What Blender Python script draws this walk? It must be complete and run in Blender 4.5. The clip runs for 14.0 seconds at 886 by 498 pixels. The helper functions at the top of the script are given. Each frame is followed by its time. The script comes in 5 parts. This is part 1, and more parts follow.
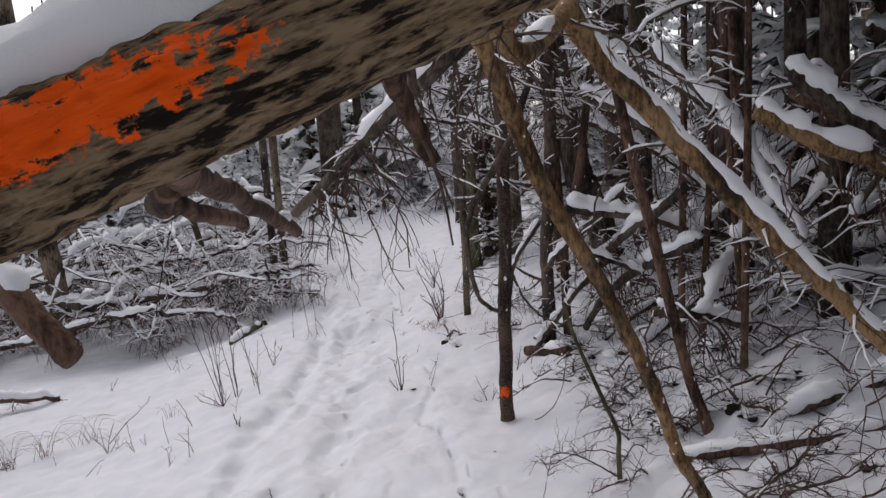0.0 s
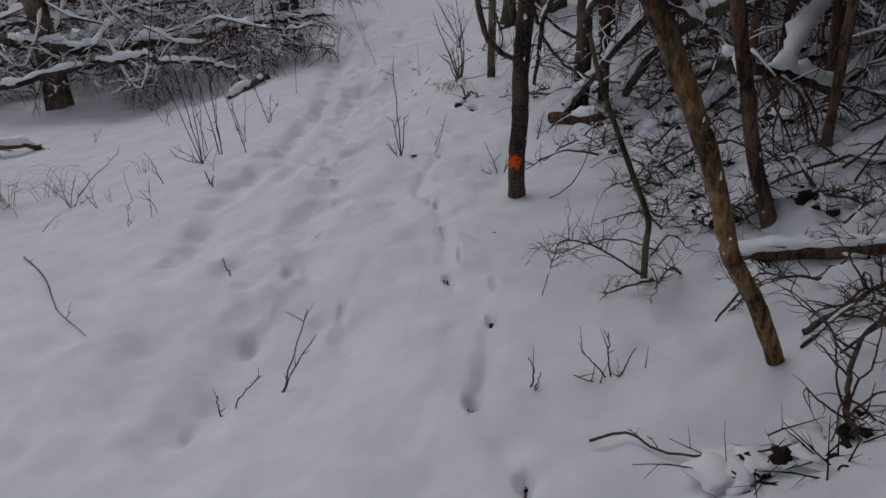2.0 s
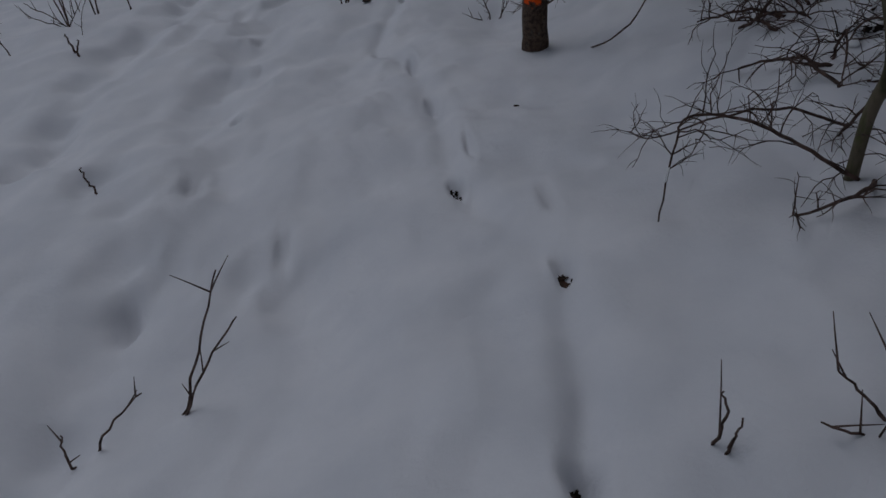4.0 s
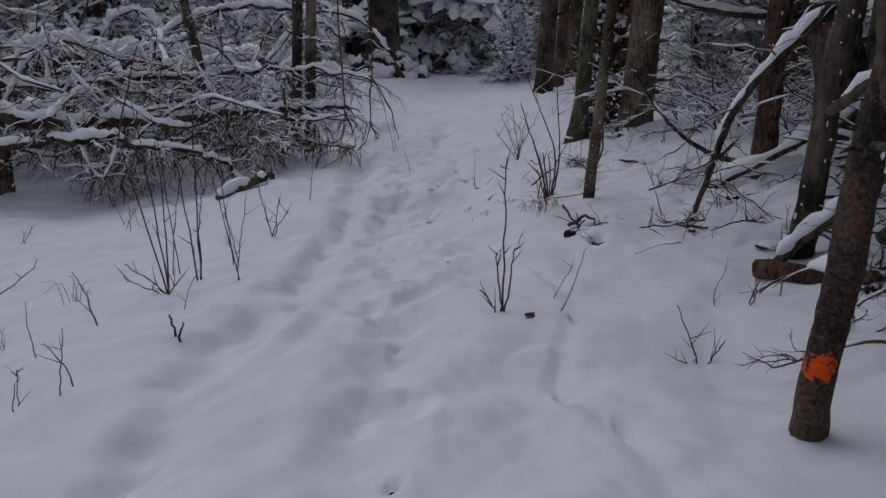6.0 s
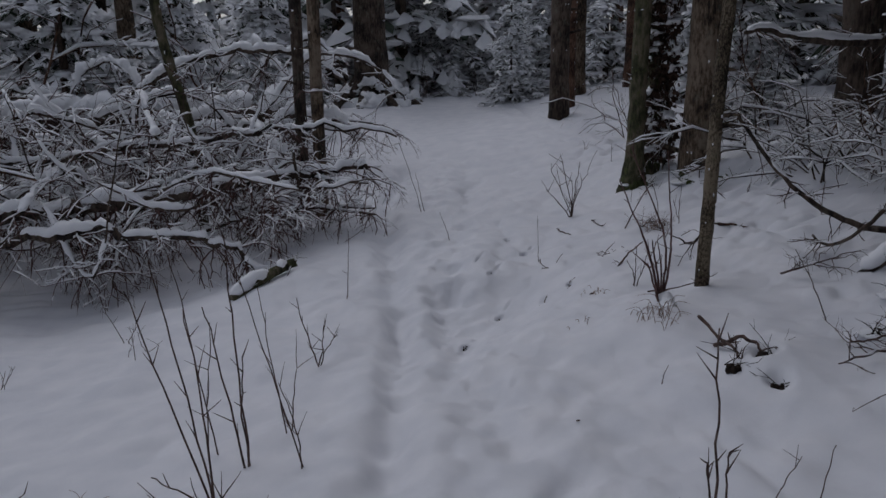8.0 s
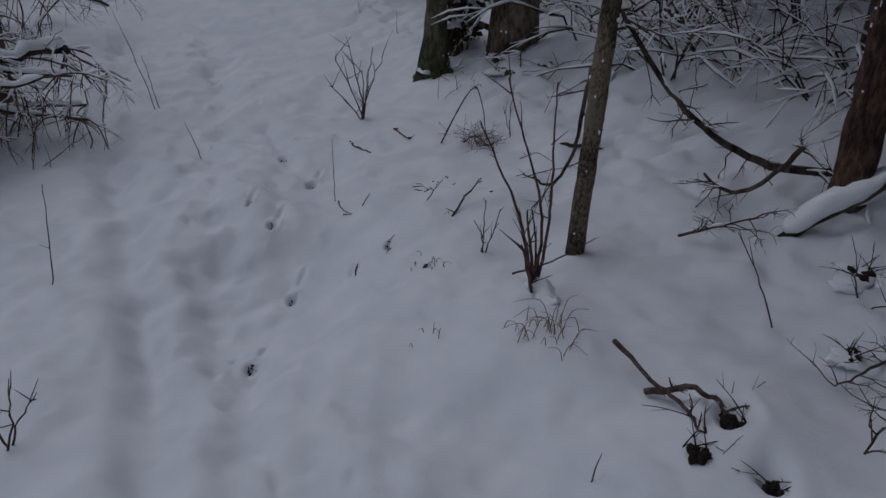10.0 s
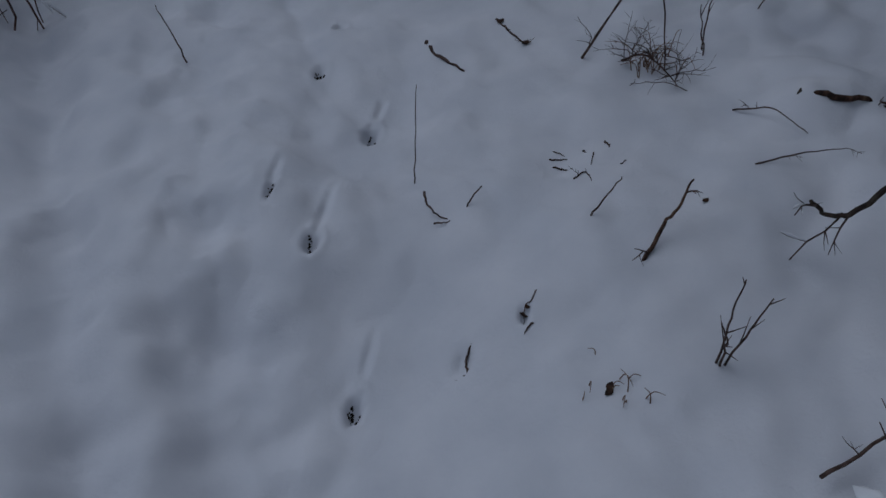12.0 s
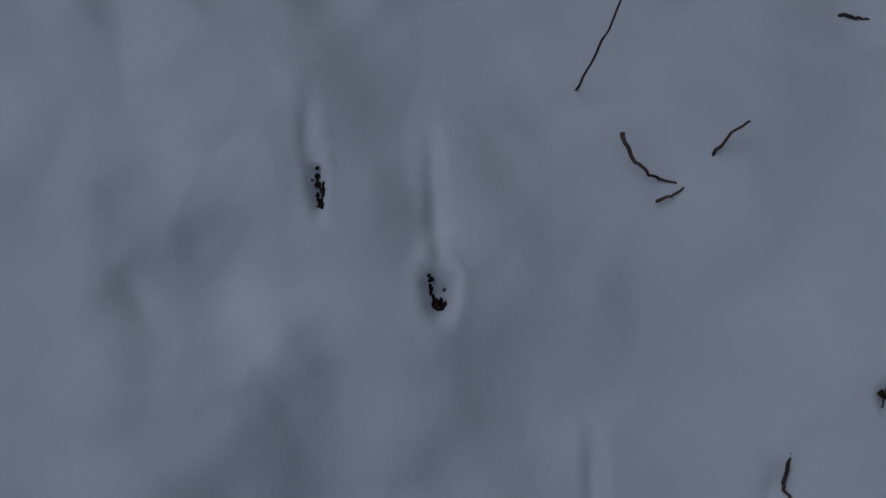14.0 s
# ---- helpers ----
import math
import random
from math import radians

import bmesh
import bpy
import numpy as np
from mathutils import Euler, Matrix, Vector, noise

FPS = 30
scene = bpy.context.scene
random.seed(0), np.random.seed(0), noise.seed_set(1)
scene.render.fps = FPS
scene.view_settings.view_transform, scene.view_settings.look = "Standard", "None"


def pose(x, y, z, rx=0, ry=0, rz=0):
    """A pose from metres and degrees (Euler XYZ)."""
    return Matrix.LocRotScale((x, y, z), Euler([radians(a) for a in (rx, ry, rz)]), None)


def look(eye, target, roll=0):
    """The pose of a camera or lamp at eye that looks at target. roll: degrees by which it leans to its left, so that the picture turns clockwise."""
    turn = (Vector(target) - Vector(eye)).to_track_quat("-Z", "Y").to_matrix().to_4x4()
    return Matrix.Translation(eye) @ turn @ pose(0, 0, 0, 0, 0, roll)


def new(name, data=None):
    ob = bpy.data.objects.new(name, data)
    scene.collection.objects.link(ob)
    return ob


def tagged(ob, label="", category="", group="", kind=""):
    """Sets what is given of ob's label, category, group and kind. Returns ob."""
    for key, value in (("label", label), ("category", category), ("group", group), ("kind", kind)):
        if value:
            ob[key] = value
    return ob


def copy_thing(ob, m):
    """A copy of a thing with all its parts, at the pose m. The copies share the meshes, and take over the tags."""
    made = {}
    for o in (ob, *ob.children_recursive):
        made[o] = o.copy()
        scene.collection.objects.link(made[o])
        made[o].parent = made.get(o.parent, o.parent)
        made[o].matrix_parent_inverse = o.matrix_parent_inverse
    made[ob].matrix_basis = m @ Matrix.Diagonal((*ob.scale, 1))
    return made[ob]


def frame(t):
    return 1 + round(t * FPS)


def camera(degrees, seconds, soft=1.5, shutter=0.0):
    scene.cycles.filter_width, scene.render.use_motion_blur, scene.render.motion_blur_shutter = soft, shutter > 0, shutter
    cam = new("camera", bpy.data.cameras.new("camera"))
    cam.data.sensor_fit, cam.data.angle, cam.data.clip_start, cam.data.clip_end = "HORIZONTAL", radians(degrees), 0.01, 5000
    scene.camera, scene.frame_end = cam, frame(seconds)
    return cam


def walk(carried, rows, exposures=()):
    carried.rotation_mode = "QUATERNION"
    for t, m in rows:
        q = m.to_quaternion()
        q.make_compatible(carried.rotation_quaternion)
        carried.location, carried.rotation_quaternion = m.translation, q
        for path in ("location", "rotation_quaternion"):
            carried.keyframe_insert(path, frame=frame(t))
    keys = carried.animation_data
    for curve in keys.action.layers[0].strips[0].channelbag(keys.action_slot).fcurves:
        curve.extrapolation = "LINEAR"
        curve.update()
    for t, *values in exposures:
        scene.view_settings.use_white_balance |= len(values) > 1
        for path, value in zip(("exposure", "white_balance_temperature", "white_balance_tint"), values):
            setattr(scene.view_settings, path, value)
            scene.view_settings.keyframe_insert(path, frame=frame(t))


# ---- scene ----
cam = camera(57.0, 14.0)
PATH = [
    (0, (-0.789, -0.341, 2.753), (-0.646, 1.632, 2.459), -4.2),
    (0.5, (-0.765, -0.028, 2.645), (-0.726, 1.9, 2.115), -5.4),
    (1, (-0.672, 0.195, 2.552), (-0.665, 2.121, 2.015), -5.8),
    (1.5, (-0.434, 0.599, 2.377), (-0.427, 2.471, 1.675), -4.4),
    (2, (-0.404, 0.956, 2.218), (-0.393, 2.786, 1.41), -2.1),
    (2.5, (-0.581, 1.447, 2.037), (-0.593, 3.217, 1.107), -1.7),
    (2.7, (-0.653, 1.636, 1.936), (-0.685, 3.381, 0.96), -2.0),
    (4.8, (-0.572, 3.4, 1.372), (-0.233, 5.047, 0.289), 0.7),
    (5, (-0.535, 3.5, 1.374), (-0.18, 5.207, 0.395), 2.5),
    (5.5, (-0.798, 3.762, 1.373), (-0.526, 5.686, 0.897), 4.1),
    (6, (-1.27, 4.075, 1.455), (-1.191, 6.002, 0.926), 2.9),
    (6.5, (-1.554, 4.342, 1.486), (-1.647, 6.256, 0.913), 2.0),
    (7, (-1.678, 4.683, 1.493), (-1.801, 6.584, 0.885), 1.4),
    (7.5, (-1.894, 5.224, 1.676), (-1.908, 7.121, 1.043), -0.8),
    (8, (-1.989, 5.738, 1.861), (-1.857, 7.666, 1.344), -0.9),
    (8.5, (-2.015, 6.37, 1.932), (-1.834, 8.311, 1.488), -0.9),
    (8.7, (-2.004, 6.655, 1.958), (-1.694, 8.595, 1.581), -0.8),
    (10.8, (-1.697, 8.800, 1.949), (-0.969, 10.305, 0.850), 5.8),
    (11, (-1.614, 9.048, 1.987), (-0.892, 10.609, 0.967), 6.2),
    (11.3, (-1.549, 9.504, 1.884), (-0.875, 11.039, 0.795), 7.6),
    (11.5, (-1.571, 9.818, 1.781), (-0.917, 11.314, 0.626), 6.7),
    (12, (-1.497, 10.608, 1.722), (-0.906, 11.982, 0.394), 4.7),
    (12.5, (-1.526, 11.170, 1.594), (-0.941, 12.476, 0.196), 9.6),
    (13, (-1.500, 11.809, 1.429), (-0.943, 12.735, -0.254), 6.6),
    (13.5, (-1.383, 12.367, 1.263), (-0.802, 13.070, -0.517), 10.8),
    (14, (-1.361, 12.590, 1.223), (-0.914, 13.023, -0.678), 13.2),
]
EXPOSURES = [(0, 0.29, 6690, 14), (0.5, -0.07, 6590, 13), (1.5, -0.41, 6440, 13), (2.5, -0.85, 6290, 12), (4.8, -1.46, 5890, 10), (5.2, -1.19, 5940, 11), (6, -0.63, 6090, 13), (7.5, -0.96, 6040, 13), (8.0, -0.87, 6090, 13), (8.5, -0.51, 6190, 14), (10.8, -1.28, 5640, 10), (12.5, -1.3, 5440, 9), (14, -1.58, 5390, 9)]
walk(cam, [(t, look(eye, target, roll)) for t, eye, target, roll in PATH], EXPOSURES)

# ---- overcast winter light ----
world = bpy.data.worlds.new("overcast_sky")
scene.world = world
world.use_nodes = True
wn = world.node_tree
sky = wn.nodes.new("ShaderNodeTexSky")
sky.sky_type, sky.sun_disc, sky.sun_elevation, sky.sun_rotation = "NISHITA", False, radians(58), radians(-24)
sky.air_density, sky.dust_density, sky.ozone_density = 1.0, 1.5, 1.0
pale = wn.nodes.new("ShaderNodeHueSaturation")
pale.inputs["Saturation"].default_value = 0.3
wn.links.new(sky.outputs[0], pale.inputs["Color"])
wn.links.new(pale.outputs[0], wn.nodes["Background"].inputs[0])
wn.nodes["Background"].inputs[1].default_value = 0.15
sun = new("sun", bpy.data.lights.new("sun", "SUN"))
sun.data.energy, sun.data.angle, sun.data.color = 0.6, radians(50), (1.0, 0.97, 0.95)
sun.matrix_world = look((-4, 9, 15.8), (0, 0, 0))


# ---- materials ----
def material(name, rough=0.8, spec=0.3):
    m = bpy.data.materials.new(name)
    m.use_nodes = True
    b = m.node_tree.nodes["Principled BSDF"]
    b.inputs["Roughness"].default_value = rough
    b.inputs["Specular IOR Level"].default_value = spec
    return m, m.node_tree, b


def node(nt, kind, **values):
    n = nt.nodes.new(kind)
    for k, v in values.items():
        n.inputs[k].default_value = v
    return n


def coords(nt, scale=(1, 1, 1)):
    c = nt.nodes.new("ShaderNodeTexCoord")
    m = nt.nodes.new("ShaderNodeMapping")
    m.inputs["Scale"].default_value = scale
    nt.links.new(c.outputs["Object"], m.inputs[0])
    return m.outputs[0]


def ramp(nt, source, stops):
    r = nt.nodes.new("ShaderNodeValToRGB")
    while len(r.color_ramp.elements) < len(stops):
        r.color_ramp.elements.new(0.5)
    for e, (p, c) in zip(r.color_ramp.elements, stops):
        e.position, e.color = p, (*c, 1)
    nt.links.new(source, r.inputs[0])
    return r.outputs[0]


def bump(nt, b, source, strength, distance):
    n = node(nt, "ShaderNodeBump", Strength=strength, Distance=distance)
    nt.links.new(source, n.inputs["Height"])
    nt.links.new(n.outputs[0], b.inputs["Normal"])


def bark(name, dark, mid, pale_tone, scale=14.0, stretch=0.22, depth=0.012, strength=0.8, spots=0.5, lichen_tone=(0.17, 0.17, 0.13), fleck=9.0):
    m, nt, b = material(name, 0.85, 0.25)
    grain = node(nt, "ShaderNodeTexNoise", Scale=scale, Detail=6.0, Roughness=0.65)
    nt.links.new(coords(nt, (1, 1, stretch)), grain.inputs["Vector"])
    patch = node(nt, "ShaderNodeTexNoise", Scale=2.3, Detail=3.0)
    nt.links.new(coords(nt), patch.inputs["Vector"])
    mix = node(nt, "ShaderNodeMath")
    mix.operation = "MULTIPLY_ADD"
    mix.inputs[1].default_value = 0.5
    nt.links.new(patch.outputs[0], mix.inputs[0])
    half = node(nt, "ShaderNodeMath")
    half.operation = "MULTIPLY"
    half.inputs[1].default_value = 0.55
    nt.links.new(grain.outputs[0], half.inputs[0])
    nt.links.new(half.outputs[0], mix.inputs[2])
    base = ramp(nt, mix.outputs[0], [(0.44, dark), (0.52, mid), (0.61, pale_tone)])
    blotch = node(nt, "ShaderNodeTexNoise", Scale=fleck, Detail=7.0, Roughness=0.75)
    nt.links.new(coords(nt, (1, 1, 0.7)), blotch.inputs["Vector"])
    lichen = nt.nodes.new("ShaderNodeMix")
    lichen.data_type = "RGBA"
    nt.links.new(ramp(nt, blotch.outputs[0], [(0.54, (0, 0, 0)), (0.66, (spots, spots, spots))]), lichen.inputs["Factor"])
    nt.links.new(base, lichen.inputs["A"])
    lichen.inputs["B"].default_value = (*lichen_tone, 1)
    nt.links.new(lichen.outputs["Result"], b.inputs["Base Color"])
    bump(nt, b, grain.outputs[0], strength, depth)
    return m


def painted(m, centre, axis, half_long, across, half_wide, tone):
    """Orange spray paint with a ragged edge on a bark."""
    nt = m.node_tree
    b = nt.nodes["Principled BSDF"]
    place = nt.nodes.new("ShaderNodeTexCoord")
    off = node(nt, "ShaderNodeVectorMath")
    off.operation = "SUBTRACT"
    off.inputs[1].default_value = centre
    nt.links.new(place.outputs["Object"], off.inputs[0])
    total = None
    for way, half in ((axis, half_long), (across, half_wide)):
        d = nt.nodes.new("ShaderNodeVectorMath")
        d.operation = "DOT_PRODUCT"
        d.inputs[1].default_value = Vector(way).normalized() / half
        nt.links.new(off.outputs[0], d.inputs[0])
        p = nt.nodes.new("ShaderNodeMath")
        p.operation = "POWER"
        a = nt.nodes.new("ShaderNodeMath")
        a.operation = "ABSOLUTE"
        nt.links.new(d.outputs["Value"], a.inputs[0])
        nt.links.new(a.outputs[0], p.inputs[0])
        p.inputs[1].default_value = 3.0
        if total is None:
            total = p.outputs[0]
        else:
            s = nt.nodes.new("ShaderNodeMath")
            nt.links.new(total, s.inputs[0])
            nt.links.new(p.outputs[0], s.inputs[1])
            total = s.outputs[0]
    rag = node(nt, "ShaderNodeTexNoise", Scale=1.6 / half_wide, Detail=5.0, Roughness=0.7)
    nt.links.new(place.outputs["Object"], rag.inputs["Vector"])
    diff = nt.nodes.new("ShaderNodeMath")
    diff.operation = "MULTIPLY_ADD"
    nt.links.new(total, diff.inputs[0])
    diff.inputs[1].default_value = 0.16
    nt.links.new(rag.outputs[0], diff.inputs[2])
    grain = next(n for n in nt.nodes if n.bl_idname == "ShaderNodeTexNoise")
    furrow = nt.nodes.new("ShaderNodeMath")
    furrow.operation = "MULTIPLY_ADD"
    furrow.inputs[1].default_value = -0.55
    nt.links.new(grain.outputs[0], furrow.inputs[0])
    nt.links.new(diff.outputs[0], furrow.inputs[2])
    mask = ramp(nt, furrow.outputs[0], [(0.31, (1, 1, 1)), (0.36, (0, 0, 0))])
    old = b.inputs["Base Color"].links[0].from_socket
    mix = nt.nodes.new("ShaderNodeMix")
    mix.data_type = "RGBA"
    nt.links.new(mask, mix.inputs["Factor"])
    nt.links.new(old, mix.inputs["A"])
    mix.inputs["B"].default_value = (*tone, 1)
    nt.links.new(mix.outputs["Result"], b.inputs["Base Color"])
    return m


def plain(name, a, b_tone, scale, rough=0.8, bumpy=0.0):
    m, nt, b = material(name, rough, 0.25)
    n = node(nt, "ShaderNodeTexNoise", Scale=scale, Detail=4.0)
    nt.links.new(coords(nt), n.inputs["Vector"])
    nt.links.new(ramp(nt, n.outputs[0], [(0.35, a), (0.65, b_tone)]), b.inputs["Base Color"])
    if bumpy:
        bump(nt, b, n.outputs[0], 0.5, bumpy)
    return m


def snow_material(name, grain_depth, shade, light):
    m, nt, b = material(name, 0.7, 0.25)
    fine = node(nt, "ShaderNodeTexNoise", Scale=55.0, Detail=5.0, Roughness=0.7)
    soft = node(nt, "ShaderNodeTexNoise", Scale=3.5, Detail=4.0)
    for n in (fine, soft):
        nt.links.new(coords(nt), n.inputs["Vector"])
    nt.links.new(ramp(nt, soft.outputs[0], [(0.3, shade), (0.7, light)]), b.inputs["Base Color"])
    bump(nt, b, fine.outputs[0], 0.35, grain_depth)
    return m


# ground snow darker, branch snow paler: stands in for weaker light on the ground
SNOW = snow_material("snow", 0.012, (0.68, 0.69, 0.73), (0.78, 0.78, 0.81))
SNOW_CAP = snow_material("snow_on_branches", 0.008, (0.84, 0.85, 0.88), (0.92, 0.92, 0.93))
BARK = bark("grey_brown_bark", (0.018, 0.013, 0.01), (0.095, 0.066, 0.044), (0.2, 0.155, 0.115), 30, 0.35, spots=0.35)
BARK_SCALY = bark("scaly_grey_brown_bark", (0.014, 0.011, 0.008), (0.085, 0.064, 0.042), (0.21, 0.17, 0.12), 75, 0.6, 0.008, 1.0, 0.6, (0.13, 0.13, 0.075), 34.0)
BARK_DARK = bark("wet_dark_bark", (0.015, 0.011, 0.01), (0.055, 0.039, 0.03), (0.115, 0.086, 0.068), 24, 0.3)
BARK_WARM = bark("yellow_brown_bark", (0.035, 0.02, 0.011), (0.15, 0.085, 0.038), (0.3, 0.185, 0.09), 45, 0.3)
BARK_RED = bark("reddish_brown_bark", (0.022, 0.012, 0.009), (0.085, 0.045, 0.029), (0.17, 0.1, 0.07), 40, 0.3, spots=0.15)
BARK_MOSS = bark("mossy_bark", (0.02, 0.02, 0.012), (0.06, 0.06, 0.03), (0.14, 0.115, 0.08), 20, 0.35, spots=0.75, lichen_tone=(0.09, 0.105, 0.035))
BARK_LOG = bark("furrowed_log_bark", (0.012, 0.008, 0.005), (0.125, 0.082, 0.046), (0.26, 0.185, 0.11), 9, 0.5, 0.005, 1.0, 0.0)


def along(m, axis, stretch, scale):
    """Turns the grain of a bark so that it runs along the axis."""
    nt = m.node_tree
    grain = next(n for n in nt.nodes if n.bl_idname == "ShaderNodeTexNoise")
    grain.inputs["Scale"].default_value = scale
    mapping = grain.inputs["Vector"].links[0].from_node
    mapping.vector_type = "TEXTURE"
    mapping.inputs["Rotation"].default_value = Vector((0, 0, 1)).rotation_difference(Vector(axis).normalized()).to_euler()
    mapping.inputs["Scale"].default_value = (1, 1, 1 / stretch)
    tone = next(n for n in nt.nodes if n.bl_idname == "ShaderNodeValToRGB")
    for e, p in zip(tone.color_ramp.elements, (0.69, 0.745, 0.88)):
        e.position = p
    blend = tone.inputs[0].links[0].from_node
    blend.inputs[1].default_value = 0.2
    blend.inputs[2].links[0].from_node.inputs[1].default_value = 1.32


along(BARK_LOG, (0.93, 0.1, 0.345), 0.2, 95.0)
BARK_MARKED = bark("marked_trunk_bark", (0.02, 0.014, 0.011), (0.06, 0.037, 0.027), (0.125, 0.085, 0.06), 62, 1.1, 0.01, 1.0, 0.55, (0.16, 0.155, 0.13), 40.0)
TWIG = plain("dark_twig", (0.04, 0.025, 0.021), (0.13, 0.085, 0.07), 30)
TWIG_RED = plain("red_brown_twig", (0.05, 0.026, 0.024), (0.15, 0.085, 0.075), 30)
FROSTED = plain("twigs_dusted_with_rime", (0.12, 0.085, 0.075), (0.68, 0.66, 0.66), 22)
NEEDLE = plain("dark_spruce_needles", (0.03, 0.045, 0.035), (0.08, 0.1, 0.07), 6)
STRAW = plain("dry_straw", (0.13, 0.075, 0.055), (0.28, 0.18, 0.12), 20)
LEAF = plain("dead_brown_leaf", (0.02, 0.012, 0.01), (0.075, 0.04, 0.025), 40)
SOIL = plain("wet_black_soil", (0.008, 0.006, 0.005), (0.035, 0.022, 0.016), 90, 0.9, 0.006)
MOSS = plain("green_moss", (0.02, 0.028, 0.01), (0.07, 0.08, 0.03), 60, 0.95, 0.01)
painted(BARK_LOG, (-1.0, 0.188, 2.771), (0.93, 0.1, 0.345), 0.145, (-0.34, 0, 0.94), 0.027, (1.0, 0.115, 0.003))
painted(BARK_MARKED, (0.185, 6.66, 0.37), (0.25, 0, 1), 0.06, (1, 0, -0.25), 0.045, (0.85, 0.1, 0.006))


# ---- ground form ----
BUMPS = [(-1.3, 4.7, -.2, 0.8), (-1.85, 6.1, .12, .7), (-2.7, 8.7, .14, 1.1), (-1.12, 12.2, -.22, .6), (-1.15, 13.2, .1, .45), (-1.45, 11.5, -.08, .5), (-.1, 12.45, .05, .45), (.05, 14.7, -.08, .6), (-.65, 13.5, -.06, .4), (0.05, 9.8, .1, .6),
         (1.6, 14.9, .15, 1.2), (1.9, 5.4, .12, .8), (-4.8, 13.9, -.15, 1.5), (.2, 7.6, -.08, .7), (-.2, 10.8, .1, .5), (1.4, 21.5, .12, 3), (-.3, 25.5, -.24, 3), (.8, 15.3, -.1, .9), (-2.95, 13.75, .1, .5)]


def ground_z(x, y):
    u = 4.5 * math.tanh((x + .8) / 4.5)
    v = (min(max(y, 2), 27) - 12) / 8
    z = -.2402 + .1463*u + .0205*u*u - .1403*v + .1765*v*v - .0013*v**3 - .0502*u*v - .0068*u*v*v - .0085*u*u*v + .0077*u**3
    if y < 3.3:
        z += .3 * (3.3 - max(y, -6)) * min(1, (3.3 - y) / .8)
    if y > 27:
        z -= min(.05 * (y - 27), 3)
    for bx, by, h, r in BUMPS:
        z += h * math.exp(-((x - bx)**2 + (y - by)**2) / (r * r))
    return z


# trodden lines in the snow: points, half width, depth
TRAILS = [
    ([(-2.37, 6.6), (-2.33, 7.28), (-2.32, 7.81), (-2.26, 8.21), (-2.16, 8.53), (-2.08, 8.86), (-2.04, 9.6), (-1.97, 10.7), (-1.93, 11.7), (-1.95, 13.8), (-2.03, 15.85), (-1.7, 19)], 0.13, 0.12),
    ([(-1.45, 7.0), (-1.3, 8.4), (-1.45, 10.0), (-1.53, 11.1), (-1.48, 12.4), (-1.34, 13.4), (-1.08, 15.3), (-0.8, 17.3), (-0.8, 19)], 0.15, 0.045),
    ([(-.41, 9.4), (-.39, 9.24), (-.32, 8.74), (-.36, 8.3), (-.47, 7.97), (-.57, 7.5), (-.41, 7.0), (-.37, 6.38), (-.35, 6.2), (-.36, 5.4), (-.14, 4.7), (-.2, 4.2), (-.28, 3.94), (-.12, 3.29)], 0.05, 0.032),
    ([(-.7, 14.9), (-.73, 14.06), (-.645, 13.5), (-.9, 13.2), (-1.05, 12.87), (-1.07, 12.23), (-1.42, 11.6), (-1.5, 11.0)], 0.06, 0.018),
    ([(-.9, 4.8), (-1.3, 6), (-1.5, 7.2), (-1.2, 8.6)], 0.2, 0.055),
    ([(-1.72, 4.4), (-1.56, 5.24), (-1.9, 6.3), (-2.38, 7.21)], 0.16, 0.055),
]
# hoof and boot prints: x, y, half length, half width, depth
PRINTS = [(-1.057, 12.868, .05, .03, .06), (-1.072, 12.233, .05, .03, .06), (-1.425, 11.594, .05, .034, .05), (-.645, 13.489, .055, .034, .06), (-1.15, 13.158, .06, .016, .045),
          (-.734, 14.056, .055, .03, .05), (-.535, 14.43, .05, .03, .05), (-.36, 5.39, .06, .03, .06), (-.14, 4.68, .07, .035, .06), (-.28, 3.94, .07, .045, .08), (-.12, 3.29, .08, .04, .07), (-.36, 6.32, .08, .03, .05),
          (-.57, 7.38, .07, .035, .04), (-.36, 8.25, .09, .035, .05), (-.4, 7.0, .12, .03, .045), (-.48, 12.24, .03, .02, .035), (-1.3, 6.69, .06, .05, .05),
          (-1.56, 5.24, .1, .06, .05), (-1.42, 5.97, .1, .06, .04), (-1.72, 4.4, .1, .06, .04), (-1.0, 5.4, .1, .05, .03), (-.7, 12.2, .05, .04, .022),
          (-.955, 13.04, .13, .02, .02), (-.97, 12.41, .1, .022, .016), (-1.33, 11.75, .1, .022, .016), (-.55, 13.66, .09, .022, .018), (-1.11, 13.26, .08, .02, .016), (.035, 9.59, .07, .06, .06), (.097, 9.88, .07, .08, .07), (-.27, 5.72, .12, .02, .03), (-.1, 5.1, .12, .02, .03)]


def old_steps():
    """Old footprints along the two trodden lines, snowed in and soft: x, y, radius, depth, kept by bands of y."""
    r = random.Random(41)
    bands = {}
    for points, _, _ in (*TRAILS[:2], TRAILS[4], TRAILS[5]):
        side = 1
        for (ax, ay), (bx, by) in zip(points, points[1:]):
            n = max(1, round(math.hypot(bx - ax, by - ay) / 0.3))
            for k in range(n):
                side = -side
                x, y = ax + (bx - ax) * k / n + side * 0.06 + r.gauss(0, 0.06), ay + (by - ay) * k / n + r.gauss(0, 0.08)
                step = (x, y, r.uniform(0.07, 0.14), r.uniform(0.01, 0.048))
                for b in range(int((y - 0.5) * 2), int((y + 0.5) * 2) + 1):
                    bands.setdefault(b, []).append(step)
    return bands


STEPS = old_steps()


